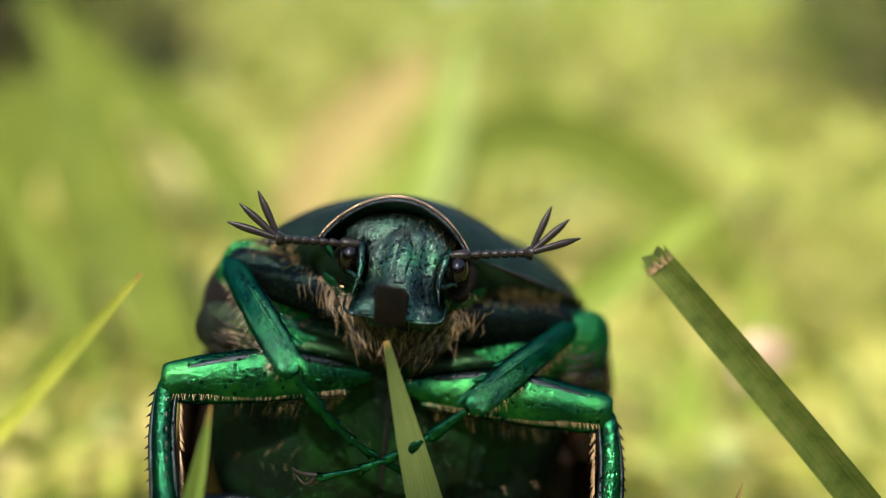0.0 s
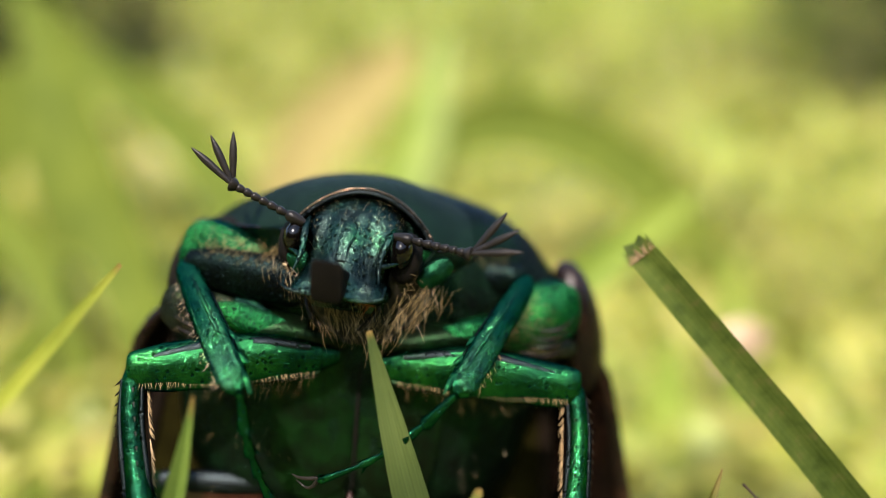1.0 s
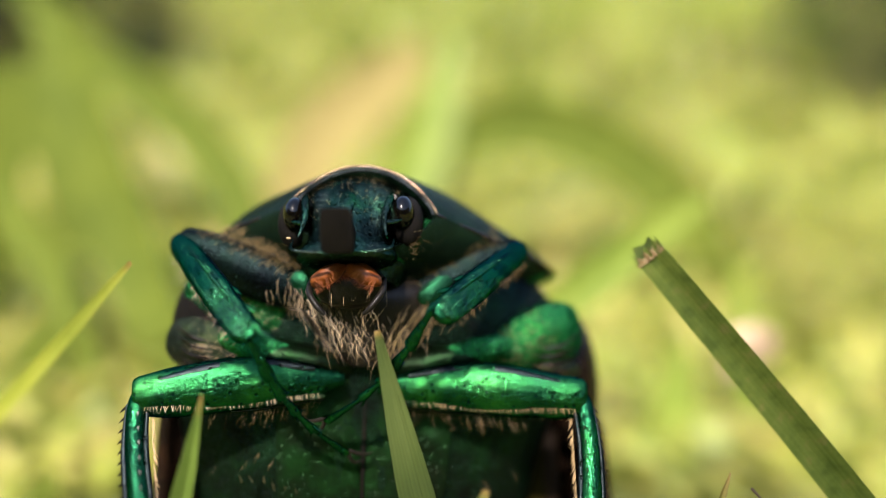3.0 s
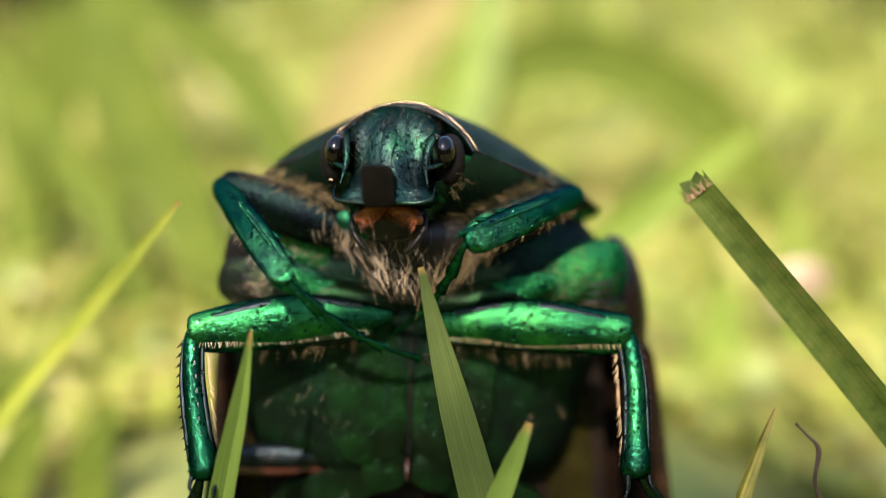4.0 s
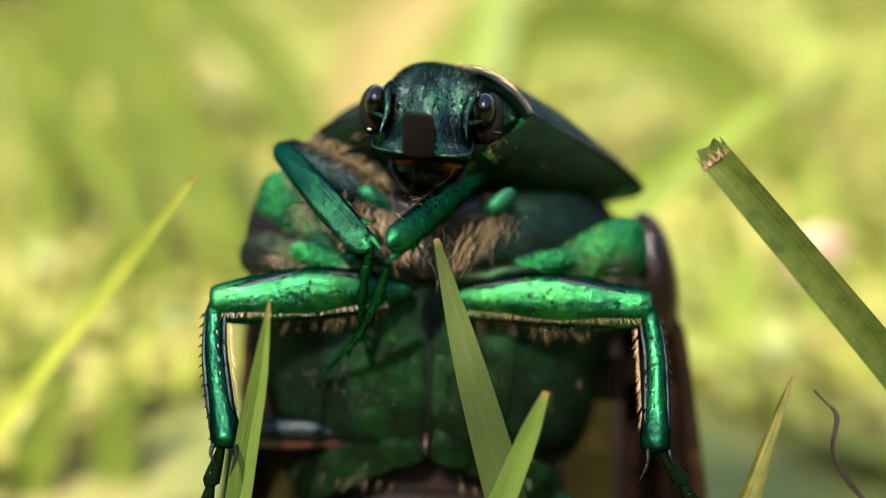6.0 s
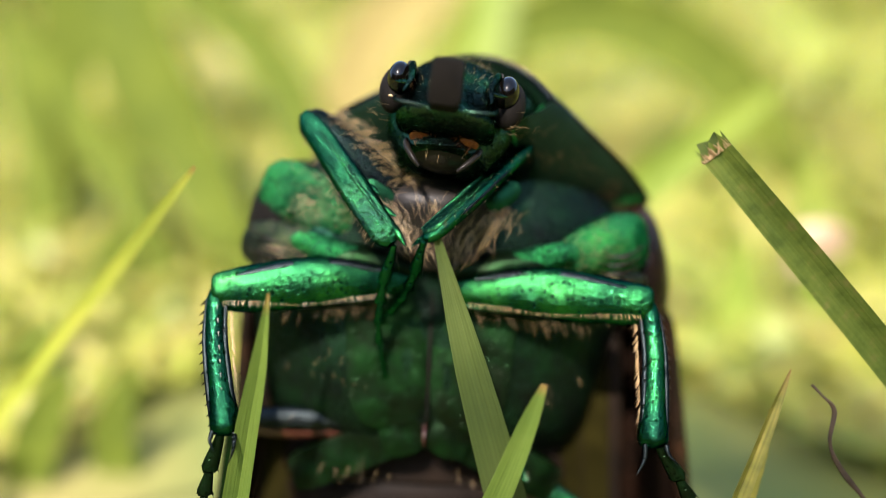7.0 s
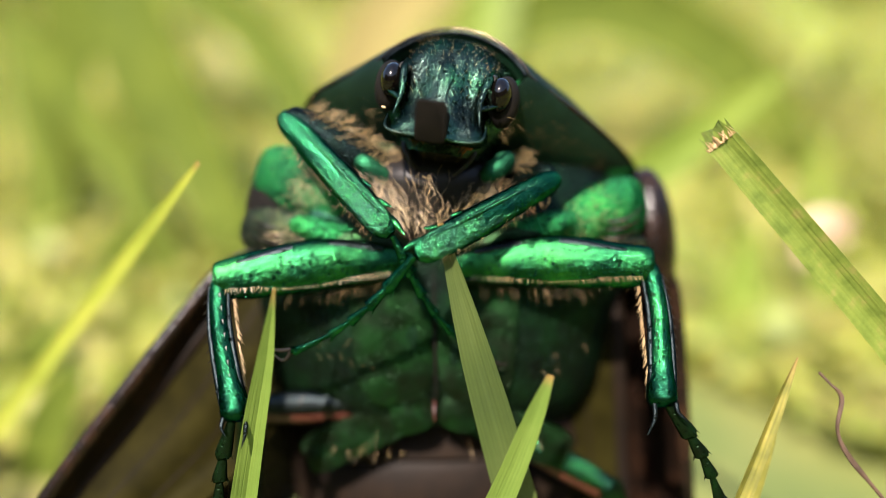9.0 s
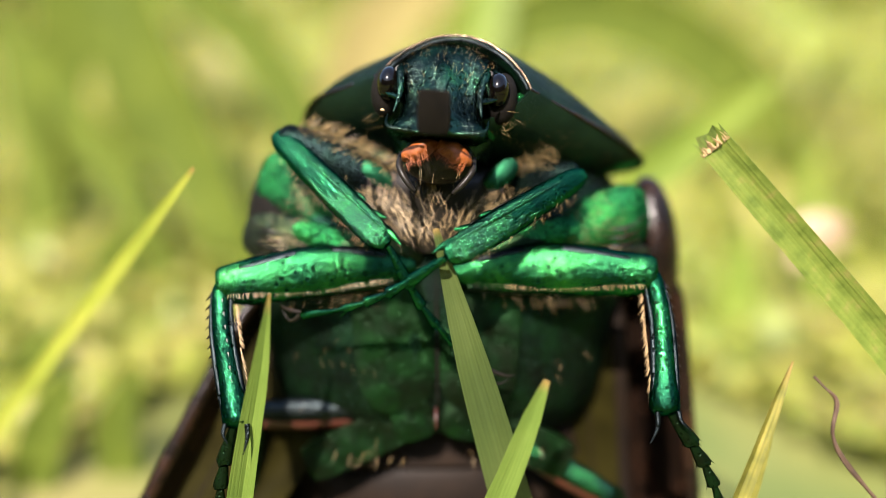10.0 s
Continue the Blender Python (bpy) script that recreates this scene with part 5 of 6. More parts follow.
# ---- what moves; seconds, then places in millimetres and angles in degrees ----
def motions():
    walk(beetle, [(t, pose(x * MM, y * MM, z * MM, a, b, c)) for t, x, y, z, a, b, c in (
        (0, 0.076, -0.247, 15.293, -11.90, 4.00, -0.96),
        (0.5, 0.006, -0.218, 15.398, -7.94, 2.44, -0.47),
        (1, -0.306, -0.167, 15.572, -5.98, 2.60, -0.53),
        (1.5, -0.436, -0.220, 15.415, -9.99, 2.15, -0.40),
        (2, -0.349, -0.280, 15.229, -13.92, 1.81, -0.24),
        (3.5, -0.356, -0.385, 14.957, -17.24, -0.27, 0.18),
        (4.5, -0.237, -0.382, 14.956, -18.21, 0.20, 0.02),
        (5, -0.258, -0.397, 14.907, -20.18, 0.19, -0.05),
        (5.5, -0.229, -0.416, 14.870, -20.17, 0.50, -0.18),
        (7, -0.153, -0.404, 14.891, -20.03, 1.78, -0.62),
        (7.5, -0.111, -0.344, 15.050, -20.04, 1.99, -0.65),
        (7.8, -0.099, -0.367, 14.983, -20.09, 3.27, -1.13),
        (8, -0.198, -0.389, 14.949, -20.08, 2.31, -0.78),
        (8.2, -0.003, -0.268, 15.270, -20.07, 1.88, -0.64),
        (8.5, -0.482, -0.288, 15.221, -20.05, -1.22, 0.46),
        (9, -0.270, -0.240, 15.330, -20.00, -1.06, 0.38),
        (10, -0.063, -0.263, 15.292, -20.02, -0.53, 0.29),
    )])
    walk(head, [(t, pose(x * MM, y * MM, z * MM, a, b, c)) for t, x, y, z, a, b, c in (
        (0, 0.07, -0.34, 3.57, -1.69, 1.56, -7.14),
        (0.5, -0.34, -0.23, 3.39, -2.61, 4.25, -10.24),
        (1, -0.44, -0.02, 3.49, -9.88, 3.26, -10.95),
        (1.5, -0.63, -0.03, 4.26, -15.08, -1.05, -7.12),
        (2, -0.54, -0.32, 4.62, -15.58, -2.21, -4.32),
        (3.5, -0.52, -0.57, 4.82, -6.25, -1.44, -7.54),
        (4, -0.58, -0.64, 4.85, -0.1, 0.19, -6.91),
        (4.5, -0.51, -0.75, 4.42, 3.29, -0.64, -6.74),
        (5, -0.39, -0.82, 4.62, 7.66, 7.03, -9.55),
        (5.5, -0.34, -0.72, 5.06, 7.51, 4.11, -7.53),
        (7, 0.32, -0.92, 5.5, -20.73, 6.6, -4.08),
        (7.2, 0.06, -0.8, 5.35, -21.31, 8, -6.14),
        (7.5, 0.04, -0.79, 4.78, 1.64, 3.98, -8.38),
        (7.8, 0, -0.96, 4.75, 11.96, 7.63, -6.83),
        (8, 0.43, -0.83, 5.25, 1.01, 5.84, -1.32),
        (8.2, 0.73, -0.85, 5.38, -11.18, 0.07, 3.45),
        (8.3, 0.74, -0.81, 5.75, -20.12, 3.23, -0.85),
        (8.5, 0.53, -0.86, 5.34, -3.46, 9.42, -2.19),
        (9, 0.5, -0.81, 4.98, 4.23, 10.75, -6.02),
        (9.5, 0.4, -0.84, 5.05, 1.07, 8.03, -5.49),
        (10, 0.29, -0.86, 5.11, -2.1, 5.3, -4.96),
    )])
    walk(mouth, [(t, pose(x * MM, y * MM, z * MM, a, b, c)) for t, x, y, z, a, b, c in (
        (0, 0.08, -0.03, 2.36, -1.69, 1.56, -7.14),
        (0.5, -0.38, 0.09, 2.18, -2.61, 4.25, -10.24),
        (1, -0.52, -0.01, 2.18, -9.88, 3.26, -10.95),
        (1.5, -0.65, -0.4, 2.85, -15.08, -1.05, -7.12),
        (2, -0.51, -0.69, 3.22, -15.58, -2.21, -4.32),
        (3.5, -0.58, -1.26, 3.03, -6.25, -1.44, -7.54),
        (4, -0.62, -0.94, 3.18, -0.1, 0.19, -6.91),
        (4.5, -0.49, -0.74, 2.89, 3.29, -0.64, -6.74),
        (5, -0.57, -0.73, 3.04, 7.66, 7.03, -9.55),
        (5.5, -0.4, -0.44, 3.7, 7.51, 4.11, -7.53),
        (7, 0.14, -1.21, 4.2, -20.73, 6.6, -4.08),
        (7.2, -0.17, -1.21, 4.01, -21.31, 8, -6.14),
        (7.5, -0.07, -0.8, 3.26, 1.64, 3.98, -8.38),
        (7.8, -0.12, -0.49, 3.5, 11.96, 7.63, -6.83),
        (8, 0.32, -0.46, 4.06, 1.01, 5.84, -1.32),
        (8.2, 0.79, -1.7, 3.67, -11.18, 0.07, 3.45),
        (8.3, 0.64, -1.91, 4.19, -20.12, 3.23, -0.85),
        (8.5, 0.21, -1.46, 3.55, -3.46, 9.42, -2.19),
        (9, 0.31, -0.42, 3.75, 4.23, 10.75, -6.02),
        (9.5, 0.11, -1.19, 3.27, 1.07, 8.03, -5.49),
        (10, 0.08, -1.41, 3.29, -2.1, 5.3, -4.96),
    )])
    walk(prothorax, [(t, pose(x * MM, y * MM, z * MM, a, b, c)) for t, x, y, z, a, b, c in (
        (0, 0.42, 2.81, 3.1, 75.12, 2.21, -4.98),
        (0.5, 0.55, 2.96, 3.22, 82.07, 2.88, -3.09),
        (1, 0.35, 3.71, 3.17, 82.43, 3.72, -2.38),
        (1.5, 0.28, 3.49, 3.49, 77.49, 3.03, -1.56),
        (2, 0.4, 3.01, 3.62, 71.89, 0.72, -3.95),
        (3.5, 0.38, 2.71, 3.86, 70.6, 1.28, -4.07),
        (4, 0.35, 2.73, 3.87, 71.46, 1.57, -5.14),
        (4.5, 0.48, 2.55, 3.57, 69.97, -0.03, -4.59),
        (5, 0.77, 2.54, 3.91, 72.87, 2.19, -6.78),
        (5.5, 0.98, 2.61, 4.24, 73.34, 2.77, -6.08),
        (7, 1.41, 3.04, 3.88, 56.42, 5.77, -1.37),
        (7.2, 1.1, 2.85, 3.87, 61.15, 5.71, -6.24),
        (7.5, 1.03, 2.57, 3.81, 69.85, 5.27, -6.31),
        (7.8, 1.03, 2.54, 4.13, 71.13, 4.42, -5.86),
        (8, 0.99, 2.46, 4.37, 71.46, 5.43, -6.04),
        (8.2, 1.1, 2.51, 4.23, 71.95, 7.91, -2.01),
        (8.5, 0.99, 2.45, 4.28, 70.01, 9.29, -2.11),
        (9, 1.06, 2.71, 3.86, 60.67, 8.58, -3.51),
        (9.5, 1.1, 2.61, 4.06, 66.83, 8.04, -4.09),
        (10, 1.14, 2.5, 4.26, 73, 7.5, -4.66),
    )])
    walk(antennae[-1], [(t, aim((-1.2, -0.7, 0.4), (x, y, z))) for t, x, y, z in (
        (0, -3.4, -0.95, 0.28),
        (0.5, -3.68, -1.06, 0.33),
        (1, -3.41, -1.1, 1.2),
        (1.5, -3.39, -1.04, 0.83),
        (2, -3.38, -0.8, -0.42),
        (3.5, -1.1, 1.9, 0.35),
        (4.5, -1.1, 1.9, 0.35),
        (5, -1.1, 1.9, 0.35),
        (5.5, -1.1, 1.9, 0.35),
        (7, -1.1, 1.9, 0.35),
        (7.5, -1.1, 1.9, 0.35),
        (8, -1.1, 1.9, 0.35),
        (8.2, -1.1, 1.9, 0.35),
        (8.3, -1.1, 1.9, 0.35),
        (8.5, -1.1, 1.9, 0.35),
        (9, -1.1, 1.9, 0.35),
        (9.5, -1.1, 1.9, 0.35),
        (10, -1.1, 1.9, 0.35),
    )])
    walk(antennae[1], [(t, aim((1.2, -0.7, 0.4), (x, y, z))) for t, x, y, z in (
        (0, 3.15, -0.45, 0.73),
        (0.5, 3.0, -1.2, 0.42),
        (1, 3.1, -1.2, 0.2),
        (1.5, 1.1, 1.9, 0.35),
        (2, 1.1, 1.9, 0.35),
        (3.5, 1.1, 1.9, 0.35),
        (4.5, 1.1, 1.9, 0.35),
        (5, 1.1, 1.9, 0.35),
        (5.5, 1.1, 1.9, 0.35),
        (7, 1.1, 1.9, 0.35),
        (7.5, 1.1, 1.9, 0.35),
        (8, 1.1, 1.9, 0.35),
        (8.2, 1.1, 1.9, 0.35),
        (8.3, 1.1, 1.9, 0.35),
        (8.5, 1.1, 1.9, 0.35),
        (9, 1.1, 1.9, 0.35),
        (9.5, 1.1, 1.9, 0.35),
        (10, 1.1, 1.9, 0.35),
    )])
    walk(fore_legs[-1][0], [(t, aim((x, y, z), (u, v, w))) for t, x, y, z, u, v, w in (
        (0, -0.77, 0.13, 2.25, -4.9, 0.73, 3.27),
        (0.5, -0.63, 0.12, 2.23, -4.65, 1.01, 3.46),
        (1, -0.89, 0.16, 2.23, -5.1, 0.94, 2.64),
        (1.5, -1.16, 0.19, 2.3, -5.36, 0.8, 3),
        (2, -1.27, 0.18, 2.42, -5.37, 0.65, 3.64),
        (3.5, -1.55, 0.18, 2.62, -5.51, 0.49, 4.27),
        (4, -1.58, 0.17, 2.6, -5.58, 0.45, 4.15),
        (4.2, -1.47, 0.16, 2.57, -5.46, 0.43, 4.15),
        (4.5, -1.13, 0.15, 2.6, -4.66, 0.44, 5.03),
        (4.8, -0.76, 0.09, 2.48, -3.36, 0, 5.9),
        (5, -0.55, 3.02, 2.2, -3.45, 0.27, 3.79),
        (5.2, -0.55, 2.02, 2.2, -4.04, 0.27, 4),
        (5.4, -0.96, 0.12, 2.61, -4, 0.27, 5.65),
        (5.5, -0.55, 2.39, 2.2, -3.53, 0.27, 4.46),
        (5.7, -0.71, 0.11, 2.29, -4.5, 0.27, 4.32),
        (6.8, -0.7, 0.1, 2.32, -4.07, 0.16, 4.99),
        (7, -0.54, 0.1, 2.19, -3.8, -0.1, 4.99),
        (7.2, -0.55, 1.57, 2.2, -3.73, 0.2, 4.75),
        (7.5, -0.55, 2.63, 2.2, -3.15, 0.27, 4.68),
        (7.7, -0.7, 0.1, 2.3, -4.31, 0.05, 4.64),
        (7.8, -0.55, 0.87, 2.2, -4.25, 0.07, 4.23),
        (8, -0.54, 0.1, 2.19, -4.41, -0.09, 4.05),
        (8.2, -0.52, 0.1, 2.19, -4.47, 0.09, 3.89),
        (8.5, -0.55, 1.3, 2.2, -3.93, -0.12, 4.44),
        (9, -0.55, 0.45, 2.2, -4.11, -0.27, 4.5),
        (9.5, -0.6, 0.1, 2.23, -4.36, 0.01, 4.33),
        (9.8, -0.59, 0.1, 2.22, -4.46, 0.06, 4.1),
        (10, -0.58, 0.1, 2.22, -4.42, -0.12, 4.15),
    )])
    walk(fore_legs[-1][1], [(t, aim((x, y, z), (u, v, w), (a, b, c))) for t, x, y, z, u, v, w, a, b, c in (
        (0, -4.9, 0.73, 3.27, -2.33, -2.46, 0.68, 0, 1, 0),
        (0.5, -4.65, 1.01, 3.46, -2.87, -2.58, 0.73, 0, 1, 0),
        (1, -5.1, 0.94, 2.64, -2.81, -2.4, -0.02, 0, 1, 0),
        (1.5, -5.36, 0.8, 3, -2.63, -2.34, 0.5, 0, 1, 0),
        (2, -5.37, 0.65, 3.64, -2.73, -2.45, 1, 0, 1, 0),
        (3.5, -5.51, 0.49, 4.27, -2.78, -2.44, 1.53, 0, 1, 0),
        (4, -5.58, 0.45, 4.15, -2.96, -2.53, 1.37, 0, 1, 0),
        (4.2, -5.46, 0.43, 4.15, -2.58, -2.5, 1.57, 0, 1, 0),
        (4.5, -4.66, 0.44, 5.03, -1.95, -2.73, 2.56, 0, 1, 0),
        (4.8, -3.36, 0, 5.9, -1.86, -1.8, 1.66, 0.6, 0.55, -0.6),
        (5, -3.45, 0.27, 3.79, -0.81, -2.47, 0.79, 0.6, 0.55, -0.6),
        (5.2, -4.04, 0.27, 4, -1.42, -2.23, 0.78, 0.6, 0.55, -0.6),
        (5.4, -4, 0.27, 5.65, -1.85, -2.32, 2.16, 0.6, 0.55, -0.6),
        (5.5, -3.53, 0.27, 4.46, -1.19, -2.27, 1.05, 0.6, 0.55, -0.6),
        (5.7, -4.5, 0.27, 4.32, -1.59, -2.17, 1.31, 0.6, 0.55, -0.6),
        (6.8, -4.07, 0.16, 4.99, -1.08, -2.05, 1.88, 0.6, 0.55, -0.6),
        (7, -3.8, -0.1, 4.99, -1.03, -1.8, 1.38, 0.6, 0.55, -0.6),
        (7.2, -3.73, 0.2, 4.75, -1.01, -2.11, 1.47, 0.6, 0.55, -0.6),
        (7.5, -3.15, 0.27, 4.68, -0.88, -2.4, 1.33, 0.6, 0.55, -0.6),
        (7.7, -4.31, 0.05, 4.64, -1.62, -1.95, 1.13, 0.6, 0.55, -0.6),
        (7.8, -4.25, 0.07, 4.23, -1.19, -1.98, 1.08, 0.6, 0.55, -0.6),
        (8, -4.41, -0.09, 4.05, -1.21, -1.81, 0.84, 0.6, 0.55, -0.6),
        (8.2, -4.47, 0.09, 3.89, -1.21, -1.99, 0.97, 0.6, 0.55, -0.6),
        (8.5, -3.93, -0.12, 4.44, -0.8, -1.77, 1.12, 0.6, 0.55, -0.6),
        (9, -4.11, -0.27, 4.5, -1, -1.62, 1.03, 0.6, 0.55, -0.6),
        (9.5, -4.36, 0.01, 4.33, -1.34, -1.9, 1.04, 0.6, 0.55, -0.6),
        (9.8, -4.46, 0.06, 4.1, -1.32, -1.96, 1.01, 0.6, 0.55, -0.6),
        (10, -4.42, -0.12, 4.15, -1.19, -1.78, 0.93, 0.6, 0.55, -0.6),
    )])
    walk(fore_legs[-1][2], [(t, aim((x, y, z), (u, v, w))) for t, x, y, z, u, v, w in (
        (0, -2.33, -2.46, 0.68, 0.13, -0.94, -1.4),
        (0.5, -2.87, -2.58, 0.73, -0.48, -1.19, -1.38),
        (1, -2.81, -2.4, -0.02, -1.77, -1.3, -3.06),
        (1.5, -2.63, -2.34, 0.5, 0.22, -1.05, -2.53),
        (2, -2.73, -2.45, 1, -0.4, -0.87, -1.17),
        (3.5, -2.78, -2.44, 1.53, -1.15, -0.76, -0.7),
        (4, -2.96, -2.53, 1.37, -0.37, -0.8, -0.19),
        (4.2, -2.58, -2.5, 1.57, -0.13, -0.76, 0.11),
        (4.5, -1.95, -2.73, 2.56, -0.85, -0.98, 1.24),
        (4.8, -1.86, -1.8, 1.66, -0.67, -0.03, -0.44),
        (5, -0.81, -2.47, 0.79, -2.37, -0.67, -2.08),
        (5.2, -1.42, -2.23, 0.78, -1.11, -0.43, -1.28),
        (5.4, -1.85, -2.32, 2.16, -1.31, -0.52, -1.06),
        (5.5, -1.19, -2.27, 1.05, 1.01, -0.71, -3.43),
        (5.7, -1.59, -2.17, 1.31, -1.72, -0.37, -1.19),
        (6.8, -1.08, -2.05, 1.88, -0.57, -0.25, -0.49),
        (7, -1.03, -1.8, 1.38, -1.12, 0, -1.49),
        (7.2, -1.01, -2.11, 1.47, -1.25, -0.31, -1.58),
        (7.5, -0.88, -2.4, 1.33, -0.34, -2.4, -3.63),
        (7.7, -1.62, -1.95, 1.13, 0.19, -0.15, -2.47),
        (7.8, -1.19, -1.98, 1.08, 1.03, -0.18, -2.77),
        (8, -1.21, -1.81, 0.84, 2.22, -0.01, -2.21),
        (8.2, -1.21, -1.99, 0.97, 2.14, -0.19, -0.97),
        (8.5, -0.8, -1.77, 1.12, 2.86, 0.03, -1.73),
        (9, -1, -1.62, 1.03, 1.83, 0.06, -2.99),
        (9.5, -1.34, -1.9, 1.04, 1.5, -0.33, -2.99),
        (9.8, -1.32, -1.96, 1.01, 1.21, -0.55, -3.28),
        (10, -1.19, -1.78, 0.93, 1.88, -0.46, -3),
    )])
    walk(fore_legs[1][0], [(t, aim((x, y, z), (u, v, w))) for t, x, y, z, u, v, w in (
        (0, 0.82, 0.13, 2.21, 5.09, 0.6, 2.35),
        (0.5, 0.59, 0.11, 2.2, 4.84, 0.78, 2.35),
        (1, 0.55, 1.96, 2.2, 4.69, 0.98, 2.8),
        (1.5, 0.55, 2.02, 2.2, 4.49, 0.89, 3.49),
        (2, 0.55, 1.37, 2.2, 4.47, 0.67, 3.82),
        (3.5, 0.73, 0.12, 2.3, 4.45, 0.5, 4.43),
        (4, 0.85, 0.12, 2.33, 4.77, 0.44, 4.05),
        (4.2, 1.09, 0.14, 2.43, 5.04, 0.43, 4.12),
        (4.5, 0.91, 0.13, 2.39, 4.67, 0.42, 4.45),
        (4.8, 0.55, 1.64, 2.2, 3.6, 0.33, 4.93),
        (5, 0.55, 2.39, 2.2, 3.44, 0.27, 4.58),
        (5.2, 0.55, 2.82, 2.2, 2.62, 0.22, 4.93),
        (5.4, 0.62, 0.11, 2.4, 2.03, 0.27, 6.45),
        (5.5, 0.88, 0.01, 2.49, 4, -0.9, 5.3),
        (5.7, 0.55, 4.04, 2.2, 1.38, 0.27, 4.1),
        (6.8, 0.55, 3.64, 2.2, 2.35, 0.27, 4.18),
        (7, 0.55, 3.33, 2.2, 2.56, 0.27, 4.46),
        (7.2, 0.55, 3.8, 2.2, 2.17, 0.27, 4.05),
        (7.5, 1.62, 0.13, 2.65, 5.59, 0.26, 4.3),
        (7.7, 0.55, 4, 2.2, 2.46, 0.27, 3.16),
        (7.8, 0.55, 3.44, 2.2, 2.62, -0.33, 2.11),
        (8, 0.55, 3.08, 2.2, 3.03, -0.39, 1.65),
        (8.2, 0.55, 3.39, 2.2, 2.65, -0.33, 1.74),
        (8.5, 0.55, 2.71, 2.2, 3.53, -0.37, 2.54),
        (9, 0.55, 2.58, 2.2, 3.44, -0.59, 2.59),
        (9.5, 0.55, 3.3, 2.2, 2.85, -0.33, 2.24),
        (9.8, 0.55, 3.04, 2.2, 3.22, -0.33, 2.36),
        (10, 0.55, 1.82, 2.2, 4.04, -0.61, 2.88),
    )])
    walk(fore_legs[1][1], [(t, aim((x, y, z), (u, v, w), (a, b, c))) for t, x, y, z, u, v, w, a, b, c in (
        (0, 5.09, 0.6, 2.35, 1.84, -2.25, 0.14, 0, 1, 0),
        (0.5, 4.84, 0.78, 2.35, 1.93, -2.31, 0, 0, 1, 0),
        (1, 4.69, 0.98, 2.8, 2.37, -2.38, 0.19, 0, 1, 0),
        (1.5, 4.49, 0.89, 3.49, 2.16, -2.5, 0.92, 0, 1, 0),
        (2, 4.47, 0.67, 3.82, 1.97, -2.59, 1.24, 0, 1, 0),
        (3.5, 4.45, 0.5, 4.43, 1.37, -2.78, 2.61, 0, 1, 0),
        (4, 4.77, 0.44, 4.05, 1.29, -2.5, 2.42, 0, 1, 0),
        (4.2, 5.04, 0.43, 4.12, 1.5, -2.3, 2.24, 0, 1, 0),
        (4.5, 4.67, 0.42, 4.45, 0.87, -2.13, 2.86, 0, 1, 0),
        (4.8, 3.6, 0.33, 4.93, 0.68, -2.26, 2.06, 0, 1, 0),
        (5, 3.44, 0.27, 4.58, 0.3, -2.34, 1.95, 0, 1, 0),
        (5.2, 2.62, 0.22, 4.93, -0.08, -2.16, 1.68, 0.6, 0.55, 0.6),
        (5.4, 2.03, 0.27, 6.45, 0.3, -2.55, 2.91, 0.6, 0.55, 0.6),
        (5.5, 4, -0.9, 5.3, -0.52, -0.9, 3.56, 0, 1, 0),
        (5.7, 1.38, 0.27, 4.1, -1.12, -2.46, 0.97, 0.6, 0.55, 0.6),
        (6.8, 2.35, 0.27, 4.18, -0.54, -2.55, 1.49, 0.6, 0.55, 0.6),
        (7, 2.56, 0.27, 4.46, -0.27, -2.34, 1.51, 0.6, 0.55, 0.6),
        (7.2, 2.17, 0.27, 4.05, -0.27, -2.52, 0.92, 0.6, 0.55, 0.6),
        (7.5, 5.59, 0.26, 4.3, 1.62, -2.11, 2.85, 0, 1, 0),
        (7.7, 2.46, 0.27, 3.16, -0.68, -2.42, 0.63, 0, 1, 0),
        (7.8, 2.62, -0.33, 2.11, -0.77, -3.04, -0.07, 0, 1, 0),
        (8, 3.03, -0.39, 1.65, -0.79, -2.83, -0.08, 0, 1, 0),
        (8.2, 2.65, -0.33, 1.74, -0.74, -3.22, -0.18, 0, 1, 0),
        (8.5, 3.53, -0.37, 2.54, -0.16, -2.83, 0.58, 0, 1, 0),
        (9, 3.44, -0.59, 2.59, -0.46, -2.58, 0.5, 0, 1, 0),
        (9.5, 2.85, -0.33, 2.24, -0.79, -2.89, 0.31, 0, 1, 0),
        (9.8, 3.22, -0.33, 2.36, -0.13, -3.05, 0.15, 0, 1, 0),
        (10, 4.04, -0.61, 2.88, 0.19, -2.52, 0.63, 0, 1, 0),
    )])
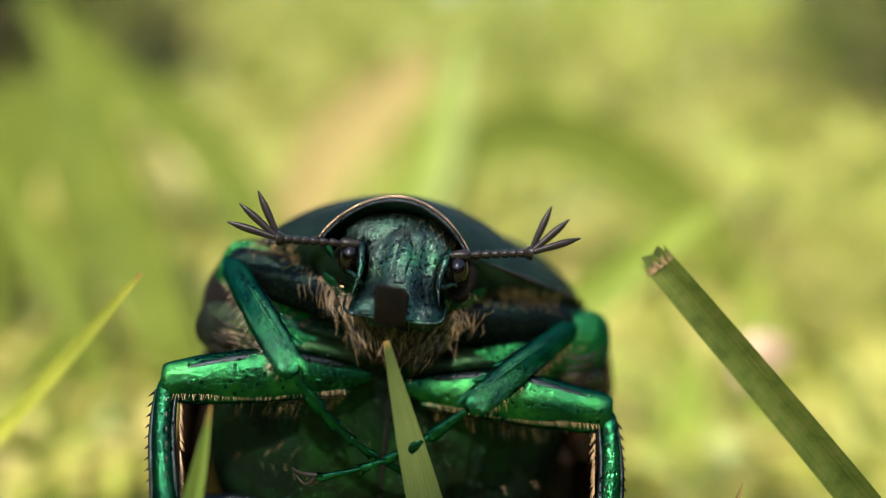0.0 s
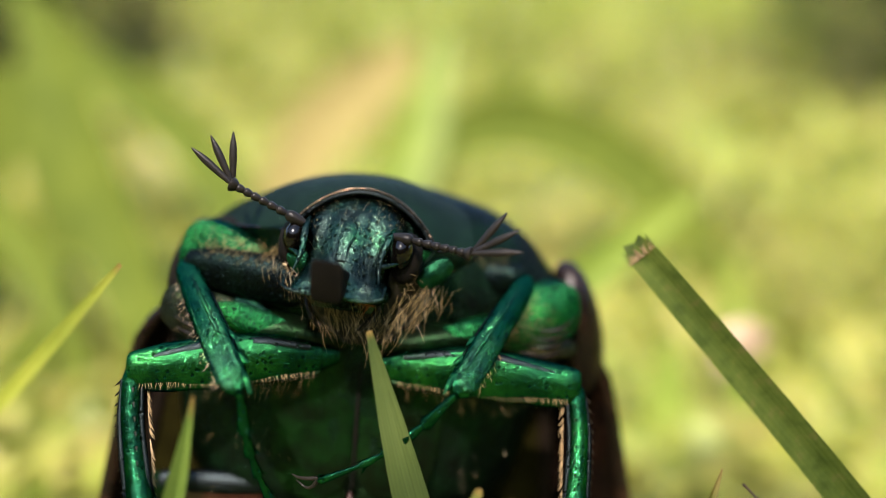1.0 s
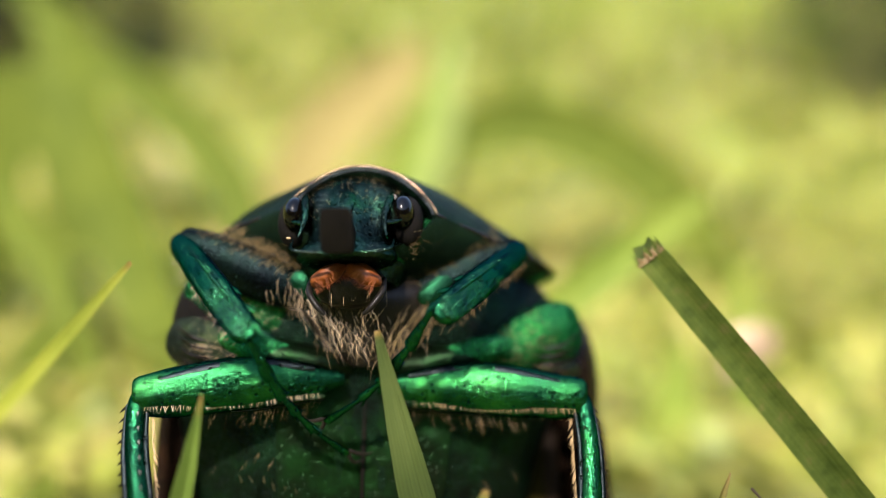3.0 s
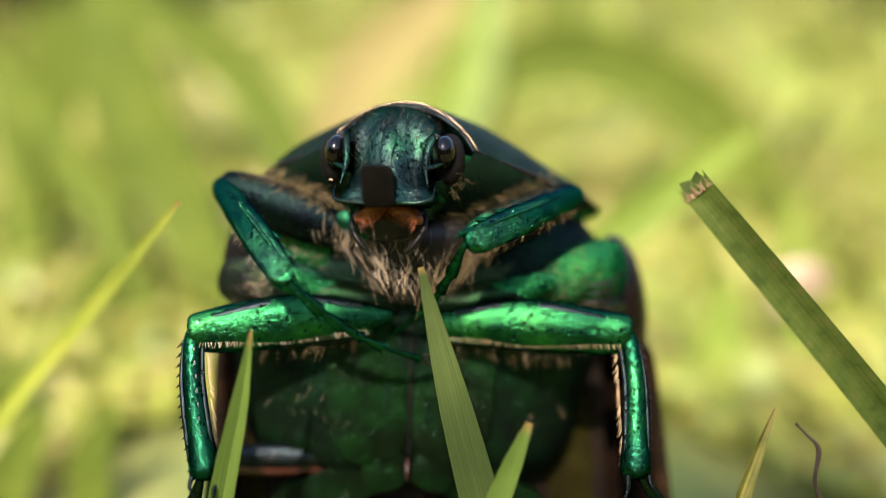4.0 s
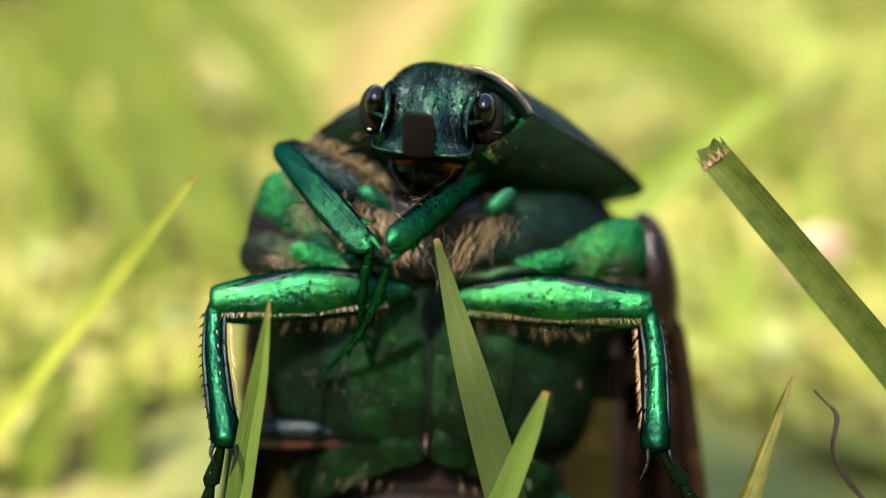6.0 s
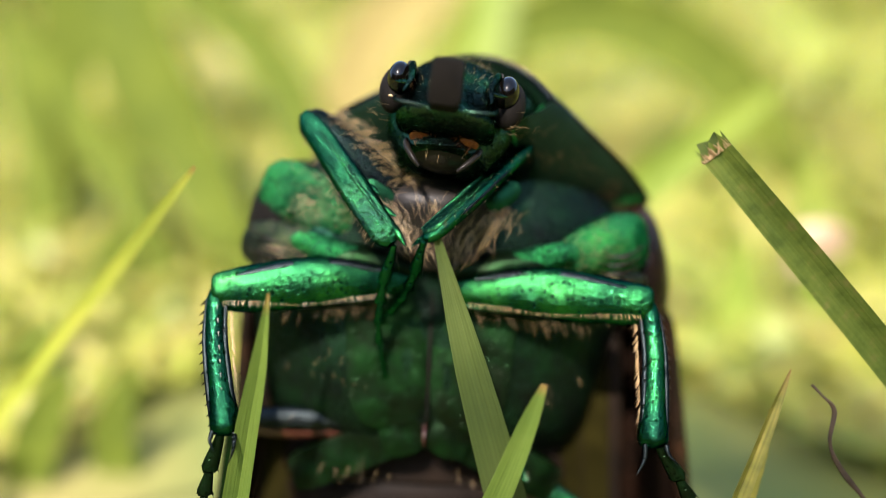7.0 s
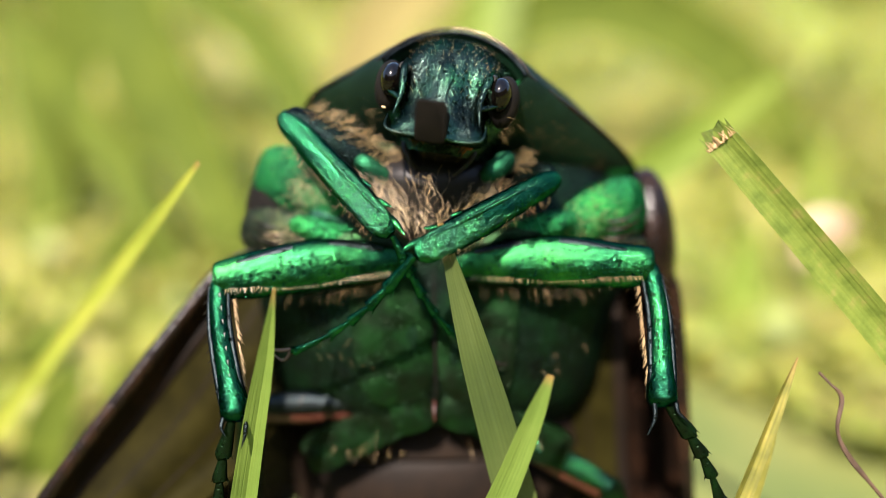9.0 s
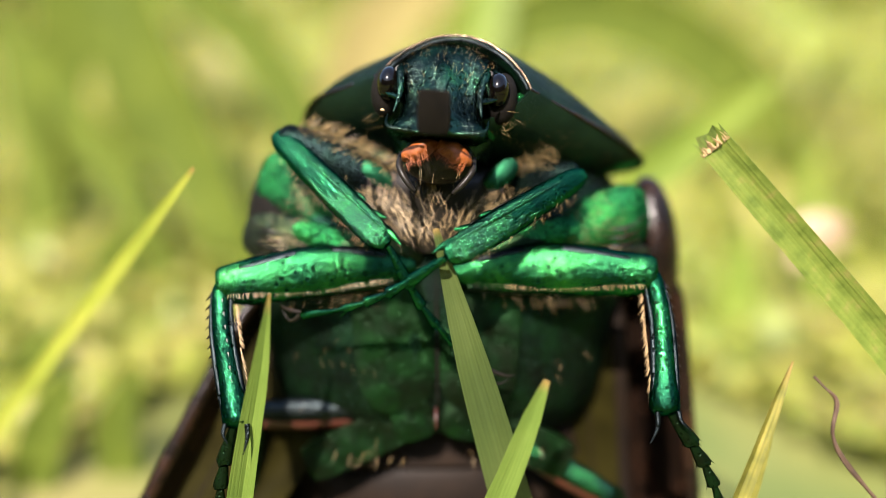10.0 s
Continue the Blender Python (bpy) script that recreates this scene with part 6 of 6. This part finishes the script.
    walk(fore_legs[1][2], [(t, aim((x, y, z), (u, v, w))) for t, x, y, z, u, v, w in (
        (0, 1.84, -2.25, 0.14, -2.02, -0.77, -2.29),
        (0.5, 1.93, -2.31, 0, -1.89, -1, -2.51),
        (1, 2.37, -2.38, 0.19, -0.86, -1.19, -2.5),
        (1.5, 2.16, -2.5, 0.92, -0.57, -1.1, -1.5),
        (2, 1.97, -2.59, 1.24, -0.95, -0.97, -0.51),
        (3.5, 1.37, -2.78, 2.61, -0.04, -1.08, 0.7),
        (4, 1.29, -2.5, 2.42, 0.21, -0.76, 1.05),
        (4.2, 1.5, -2.3, 2.24, 0.15, -0.54, 1.22),
        (4.5, 0.87, -2.13, 2.86, -0.89, -0.38, 1.39),
        (4.8, 0.68, -2.26, 2.06, -0.66, -0.5, -0.46),
        (5, 0.3, -2.34, 1.95, -2.23, -0.54, -2.02),
        (5.2, -0.08, -2.16, 1.68, -1.15, -0.36, -0.02),
        (5.4, 0.3, -2.55, 2.91, -0.13, -0.75, 1.78),
        (5.5, -0.52, -0.9, 3.56, -0.57, 0.9, 1.96),
        (5.7, -1.12, -2.46, 0.97, -2.13, -0.66, -0.77),
        (6.8, -0.54, -2.55, 1.49, -2.67, -0.75, -1.45),
        (7, -0.27, -2.34, 1.51, -1.16, -0.54, 0.12),
        (7.2, -0.27, -2.52, 0.92, -0.92, -0.72, -1.51),
        (7.5, 1.62, -2.11, 2.85, 1.51, -0.31, 0.63),
        (7.7, -0.68, -2.42, 0.63, -2.59, -0.62, -2.55),
        (7.8, -0.77, -3.04, -0.07, -3.47, -1.24, -3.12),
        (8, -0.79, -2.83, -0.08, -4.72, -1.03, -1.58),
        (8.2, -0.74, -3.22, -0.18, -3.93, -1.42, -1.08),
        (8.5, -0.16, -2.83, 0.58, -4.29, -1.03, -2.13),
        (9, -0.46, -2.58, 0.5, -4.44, -0.78, -2.34),
        (9.5, -0.79, -2.89, 0.31, -4.62, -1.09, -2.13),
        (9.8, -0.13, -3.05, 0.15, -3.63, -1.25, -1.26),
        (10, 0.19, -2.52, 0.63, -3.96, -0.72, -0.88),
    )])
    for t_part, at, share, out in ((wing_cases[-1], (-5.12, 3.4, 2.4), 1.0, 1), (hind_wings[-1], (-5, 3.2, 1.6), 1.0, 0.6)):
        walk(t_part, [(t, pose((at[0] + out * dx) * MM, at[1] * MM, (at[2] + out * dz) * MM, lift, 1 * share * flare, 0)) for t, flare, lift, dx, dz in (
            (0, 2, 0, 0, 0),
            (0.5, 4, 0, 0, 0),
            (1, 9, 0, -0.2, 0.6),
            (1.5, 7, 0, -0.1, 0.4),
            (2, 3, 0, 0, 0),
            (2.2, 0, 0, 0, 0),
            (3.5, 0, 0, 0, 0),
            (5.5, 0, 0, 0.3, 0),
            (7.5, 0, 0, 0, 0),
            (7.8, 8, -2, -0.1, 0.3),
            (7.9, 20, -6, 0, -0.2),
            (8, 50, -14, 0.2, -0.6),
            (8.1, 62, -22, 0.2, 0),
            (8.2, 62, -24, 0.2, 0.05),
            (8.3, 54, -22, 0.3, -0.1),
            (8.4, 45, -20, 0.4, -0.3),
            (8.5, 42, -18, 0.5, -0.4),
            (9, 36, -12, 0.9, -0.4),
            (9.5, 31, -10, 1.3, -0.7),
            (10, 26, -10, 1.4, -0.9),
        )])
    for t_part, at, share, out in ((wing_cases[1], (6.32, 3.4, 2.4), 1.0, 1), (hind_wings[1], (5.4, 3.2, 1.6), 0.3, 0)):
        walk(t_part, [(t, pose((at[0] + out * dx) * MM, at[1] * MM, (at[2] + out * dz) * MM, lift, -1 * share * flare, 0)) for t, flare, lift, dx, dz in (
            (0, 2, 0, -0.3, -0.9),
            (0.5, 4, 0, -0.2, -0.6),
            (1, 14, 0, -0.1, 0),
            (1.5, 12, 0, -0.1, 0),
            (2, 3, 0, -0.15, -0.8),
            (2.2, 2, 0, -0.15, -0.8),
            (3.5, 7, 0, -0.1, -0.4),
            (4.5, 7, 0, 0, -0.2),
            (5.5, 8, 0, 0.35, -0.2),
            (7, 7, 0, -0.05, 0),
            (7.5, 7, 0, 0, 0),
            (7.8, 7, 0, 0.1, 0),
            (8, 2, 0, 0.55, 0),
            (8.2, -1, 0, 0.6, 0),
            (8.5, 4, 0, 0.4, 0),
            (9, 2, 0, 0.3, 0),
            (9.5, 3, 0, 0.3, 0),
            (10, 3, 0, 0.3, 0),
        )])

    # the added fern's frond swings back and lets the sun in
    walk(fern, [(t, Matrix.Translation(fern_foot * MM) @ pose(0, 0, 0, back, 0, 0)) for t, back in ((0, 0), (7.6, 0), (7.68, 1), (7.82, 13), (8.0, 16), (10, 16))])


motions()
